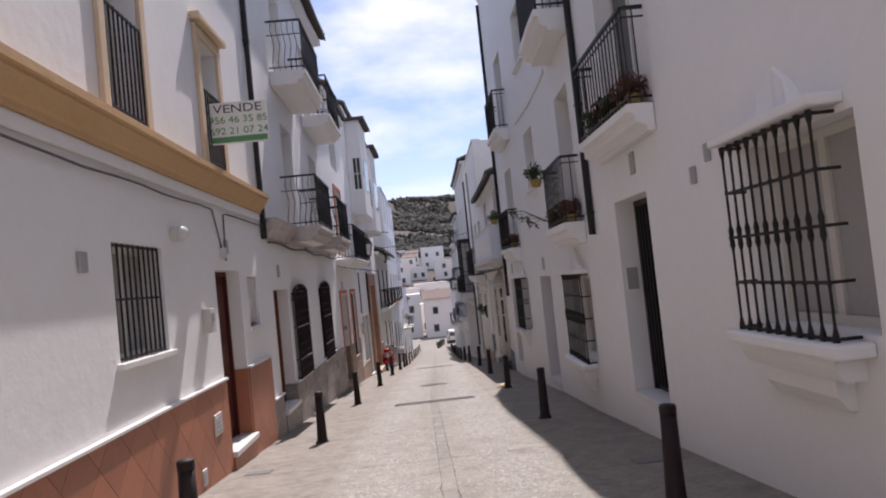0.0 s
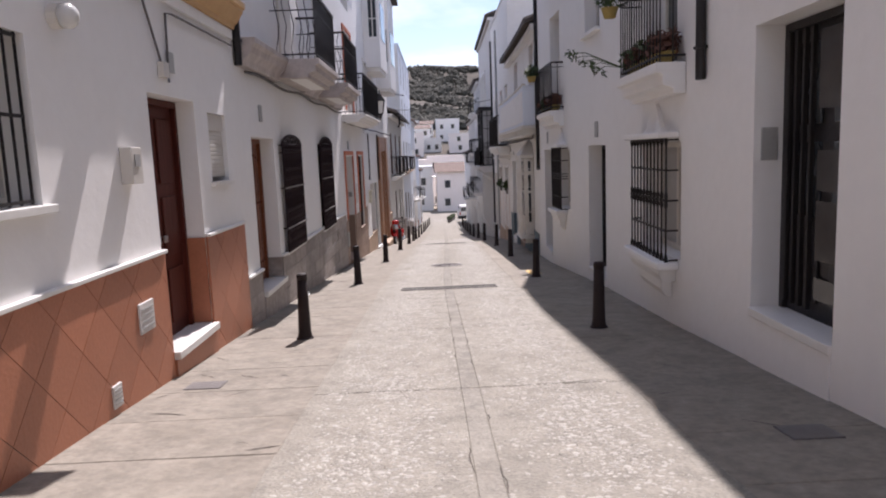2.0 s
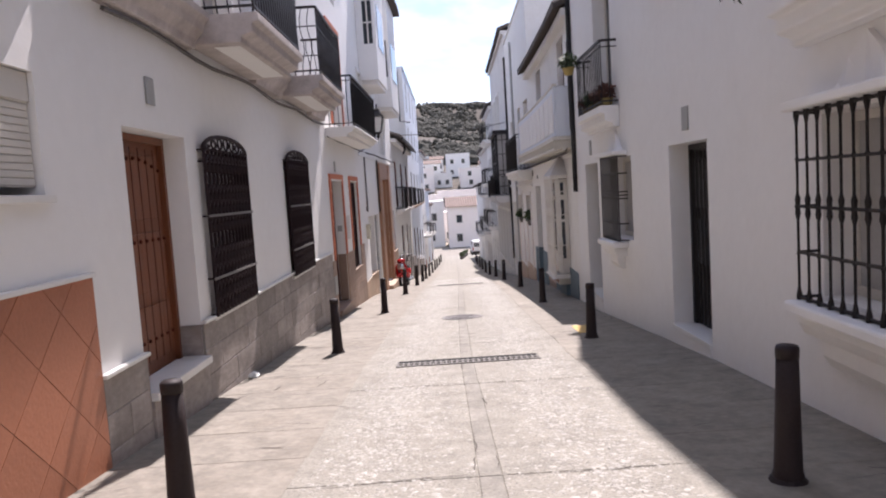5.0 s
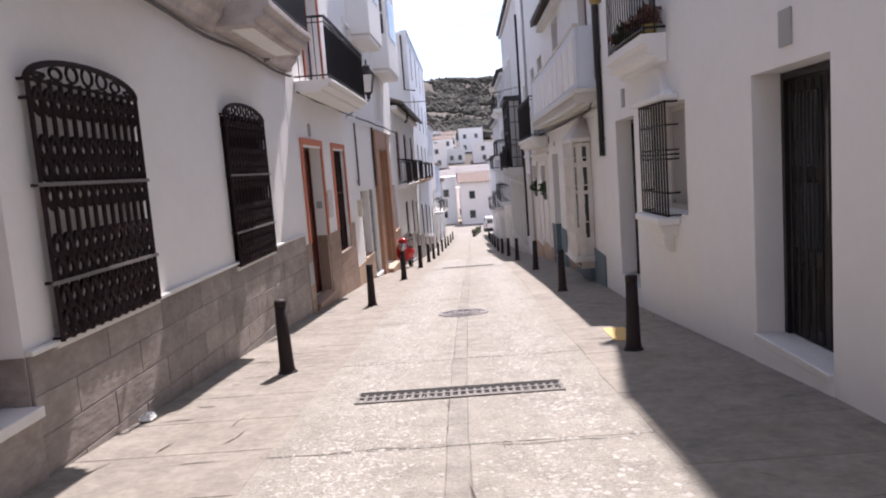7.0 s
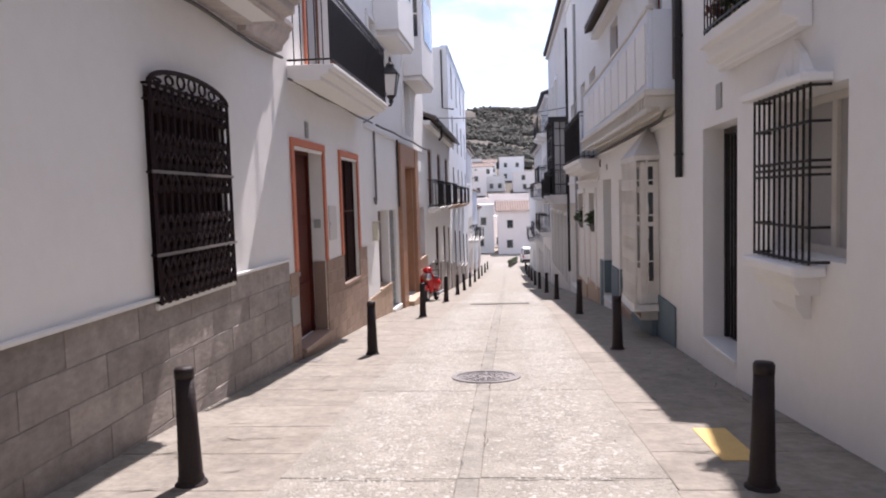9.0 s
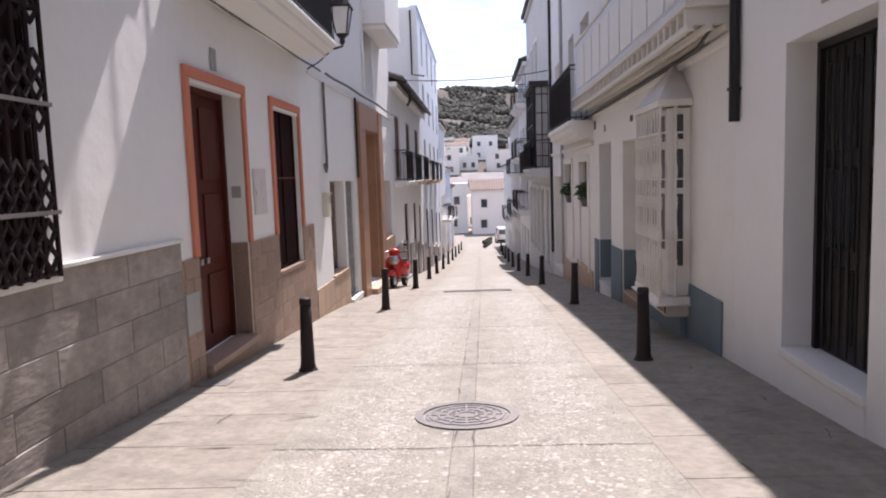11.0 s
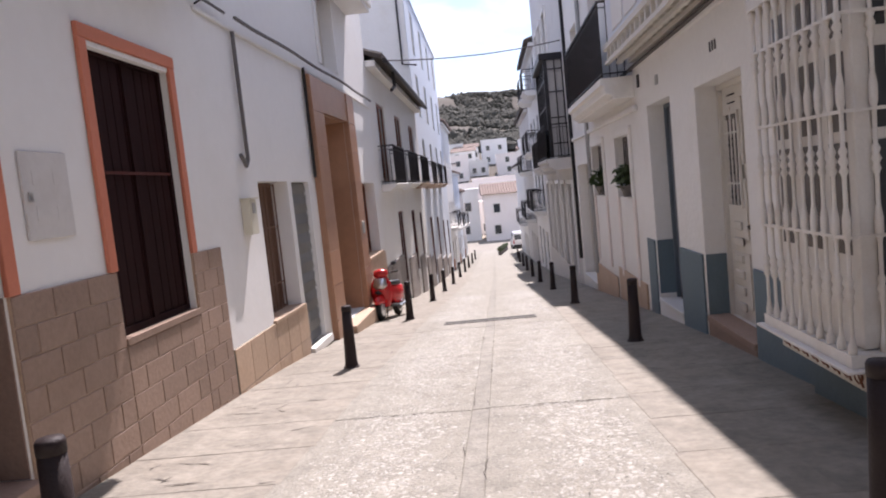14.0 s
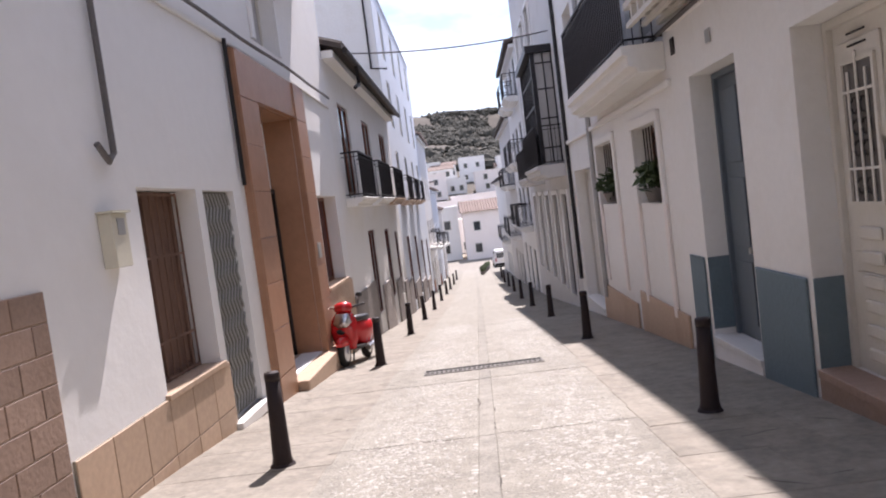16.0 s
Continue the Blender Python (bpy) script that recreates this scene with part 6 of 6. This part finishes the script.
for i in range(5):
    q = Shape().tube([at("R", 12.4, 0.26, 2.3), at("R", 12.6 + 0.1 * i, 0.45 + 0.05 * i, 2.35 + 0.06 * i), at("R", 12.75 + 0.12 * i, 0.55 + 0.09 * i, 2.3 + 0.08 * i)], 0.006, 4)
    st = part("stem", q, LEAF, t)
    part("foliage", leaves(at("R", 12.7 + 0.12 * i, 0.52 + 0.08 * i, 2.32 + 0.08 * i), (0.12, 0.16, 0.06), 12, 0.05, LEAF, "", "", 0.05, i), LEAF, st)
for y, z in ((33.2, -0.6), (36.3, -0.62)):
    pot_plant(at("R", y, 0.0 - 0.04, z), 0.34, LEAF, int(y), CASTIRON, "potted green plant on the window sill")

# ---- the end of the street ----
vx, vy = 5.0, 97.0
vz = street(vy)
v = thing("van", (vx, vy, vz), "silver white van parked at the end of the street", "van")


def loop(y, w0, w1, z0, z1, zm):
    return [(vx - w0, y, vz + z0), (vx + w0, y, vz + z0), (vx + w0, y, vz + zm), (vx + w1, y, vz + z1), (vx - w1, y, vz + z1), (vx - w0, y, vz + zm)]


part("body", Shape().ring([loop(vy - 2.2, 0.86, 0.7, 0.35, 1.74, 1.0), loop(vy - 2.1, 0.92, 0.76, 0.3, 1.84, 1.05), loop(vy + 0.6, 0.92, 0.74, 0.3, 1.8, 1.05), loop(vy + 1.2, 0.92, 0.8, 0.3, 1.15, 1.0), loop(vy + 2.1, 0.9, 0.78, 0.3, 1.02, 0.85), loop(vy + 2.3, 0.82, 0.7, 0.4, 0.95, 0.7)]), VAN, v, soft=0.05)
part("rear_window", Shape().box(vx - 0.66, vx + 0.66, vy - 2.225, vy - 2.19, vz + 1.08, vz + 1.6), GLASS, v, soft=0.01)
part("number_plate", Shape().box(vx - 0.26, vx + 0.26, vy - 2.23, vy - 2.2, vz + 0.7, vz + 0.82), SHUTTER, v)
for d in (-1, 1):
    part("tail_light", Shape().box(vx + d * 0.76 - 0.07, vx + d * 0.76 + 0.07, vy - 2.22, vy - 2.17, vz + 0.66, vz + 1.02), TAIL_RED, v)
    for dy in (-1.4, 1.4):
        w = part("wheel", Shape().rod((vx + d * 0.74, vy + dy, vz + 0.3), (vx + d * 0.95, vy + dy, vz + 0.3), 0.31, 16), RUBBER, v)
        part("hubcap", Shape().rod((vx + d * 0.95, vy + dy, vz + 0.3), (vx + d * 0.965, vy + dy, vz + 0.3), 0.19, 12), GREY_BOX, w)
    part("side_window", Shape().corners([(vx + d * k, y, z) for z, k in ((vz + 1.12, 0.915), (vz + 1.65, 0.80)) for y, k in ((vy - 1.8, k), (vy + 0.5, k), (vy + 0.5, k + 0.012), (vy - 1.8, k + 0.012))]), GLASS, v)
part("bumper", Shape().box(vx - 0.86, vx + 0.86, vy - 2.3, vy - 2.16, vz + 0.32, vz + 0.52), BLACK_PLASTIC, v, soft=0.03)
for i in range(6):
    x, y = 2.35 + 0.2 * i, 83 + 2.2 * i
    t = thing("hedge_planter", (x, y, street(y)), "dark planter tub with a clipped green shrub", "planter", "planters")
    part("tub", Shape().turned((x, y, street(y)), [(0, 0.16), (0.28, 0.2), (0.3, 0.22), (0.32, 0.19)], 10), CASTIRON, t)
    part("foliage", leaves((x, y, street(y) + 0.52), (0.26, 0.26, 0.26), 200, 0.08, LEAF, "", "", 0, i), LEAF, t)


def far_house(x0, x1, y0, y1, z0, z1, label, roof="gable", wall=WHITE, rows=2, cols=3, seed=0):
    t = thing("village_house", ((x0 + x1) / 2, (y0 + y1) / 2, z0), label, "house", "village houses on the hill")
    part("wall", Shape().box(x0, x1, y0, y1, z0 - 3, z1), wall, t)
    if roof == "gable":
        r = 1.4 if x1 - x0 > 7 else 1.0
        ym = (y0 + y1) / 2
        part("roof", Shape().ring([[(x, y0 - 0.4, z1 + 0.003), (x, ym, z1 + r), (x, y1 + 0.4, z1 + 0.003)] for x in (x0 - 0.3, x1 + 0.3)]), TILE, t)
        k = 0
        ridge = Shape()
        while x0 - 0.2 + k * 0.35 < x1 + 0.2 and k < 60:
            x = x0 - 0.2 + k * 0.35
            ridge.rod((x, y0 - 0.42, z1 + 0.03), (x, ym, z1 + r + 0.03), 0.1, 5)
            k += 1
        part("roof_tiles", ridge, TILE, t)
    else:
        part("parapet", Shape().box(x0 - 0.1, x1 + 0.1, y0 - 0.1, y1 + 0.1, z1 + 0.003, z1 + 0.25), wall, t)
    r = random.Random(seed)
    for j in range(rows):
        for i in range(cols):
            x = x0 + (x1 - x0) * (i + 0.5) / cols + r.uniform(-0.3, 0.3)
            z = z0 + 0.9 + (z1 - z0 - 0.6) * j / rows
            w = part("window", Shape().box(x - 0.5, x + 0.5, y0 - 0.05, y0 - 0.004, z, z + 1.3), PALE_DOOR, t)
            part("pane", Shape().box(x - 0.4, x + 0.4, y0 - 0.07, y0 - 0.052, z + 0.1, z + 1.2), GLASS, w)
    return t


far_house(1.6, 12.5, 112, 121, -7.9, -1.7, "white two-storey house with weathered tile roof across the square", "gable", SUNWASH, 2, 3, 1)
far_house(-9, 1.0, 116, 124, -7.9, -1.0, "white corner house across the square", "flat", WHITE_B, 2, 3, 2)
far_house(12.9, 22, 113, 122, -7.9, 0.5, "tall white house across the square", "flat", WHITE, 3, 3, 3)


def hill_z(x, y):
    base = float(np.interp(y, (125, 150, 200, 260, 330, 430, 560, 640, 800), (-9.5, -2.0, 4.0, 12, 24, 42, 60, 67, 55)))
    f = min(1.0, max(0.0, (y - 160) / 300))
    return base + f * (noise.noise((x * 0.012, y * 0.012, 1)) * 14 - 0.085 * (x + 10)) + noise.noise((x * 0.05, y * 0.05, 5)) * 2.2 * f


hs = Shape()
nx, ny = 70, 60
for j in range(ny + 1):
    for i in range(nx + 1):
        x, y = -260 + 560 * i / nx, 125 + 675 * j / ny
        hs.v.append((x, y, hill_z(x, y)))
for j in range(ny):
    for i in range(nx):
        k = j * (nx + 1) + i
        hs.f.append((k, k + 1, k + nx + 2, k + nx + 1))
solo("hillside", hs, HILL, "dry wooded hillside beyond the town", "hill", kind="structure", smooth=True, loc=(0, 125, 0))
r = random.Random(11)
for i in range(34):
    y = r.uniform(128, 235)
    x = y * 0.045 + r.uniform(-0.14, 0.14) * y
    w, hgt = r.uniform(5, 10), r.uniform(3.2, 6)
    far_house(x - w / 2, x + w / 2, y, y + r.uniform(5, 8), hill_z(x, y) - 0.3, hill_z(x, y) + hgt, r.choice(("white village house with small windows on the slope", "white cubic village house on the slope")), r.choice(("gable", "flat", "flat", "flat", "flat")), r.choice((WHITE_B, WHITE_B, WHITE, SUNWASH)), 2 if hgt > 4.5 else 1, r.choice((2, 3)), i)
# the wood on the hill, in uneven clumps
q = Shape()
for i in range(22000):
    y = 235 + 470 * r.random() ** 0.9
    x = y * 0.05 + r.uniform(-0.32, 0.32) * y
    if noise.noise((x * 0.02, y * 0.02, 9)) < -0.1 + 0.12 * noise.noise((x * 0.07, y * 0.07, 2)) and y < 560:
        continue
    s = r.uniform(0.8, 2.1)
    z = hill_z(x, y) + s * 0.5
    k = len(q.v)
    for lev, (hh, rr) in enumerate(((-0.7, 0.5), (-0.1, 1.0), (0.6, 0.75))):
        for t in range(6):
            a = 1.047 * t + lev * 0.5
            j = rr * s * r.uniform(0.65, 1.25)
            q.v.append((x + j * math.cos(a), y + j * math.sin(a), z + (hh + r.uniform(-0.2, 0.2)) * s))
    q.v.append((x + r.uniform(-0.4, 0.4) * s, y, z + s * r.uniform(0.9, 1.4)))
    for lev in (0, 6):
        for t in range(6):
            q.f.append((k + lev + t, k + lev + (t + 1) % 6, k + lev + 6 + (t + 1) % 6, k + lev + 6 + t))
    q.f += [(k + 12 + t, k + 12 + (t + 1) % 6, k + 18) for t in range(6)]
me = bpy.data.meshes.new("hill_wood")
me.from_pydata(q.v, [], q.f)
ob = new("hill_wood", me)
me.materials.append(WOODS)
tagged(ob, "dense grey-green pine and scrub wood on the hillside", "wood", kind="stuff")

# ---- roof aerial ----
an = thing("tv_aerial", at("L", 21.0, -0.6, 9.6), "thin rooftop television aerial", "aerial")
part("mast", Shape().rod(at("L", 21.0, -0.3, 9.5), at("L", 21.0, -0.3, 11.6), 0.02, 6), CASTIRON, an)
for z, w in ((11.4, 0.5), (11.0, 0.8), (10.8, 0.7)):
    part("element", Shape().rod(at("L", 21.0, -0.3 - w / 2, z), at("L", 21.0, -0.3 + w, z + 0.05), 0.012, 5), CASTIRON, an)
# added wall, never in view, closes the street behind the start
solo("street_end_wall", Shape().box(-9, 9, -12.6, -12.2, -1, 9), WHITE, "plain white wall added out of view behind the start", "wall", kind="structure")
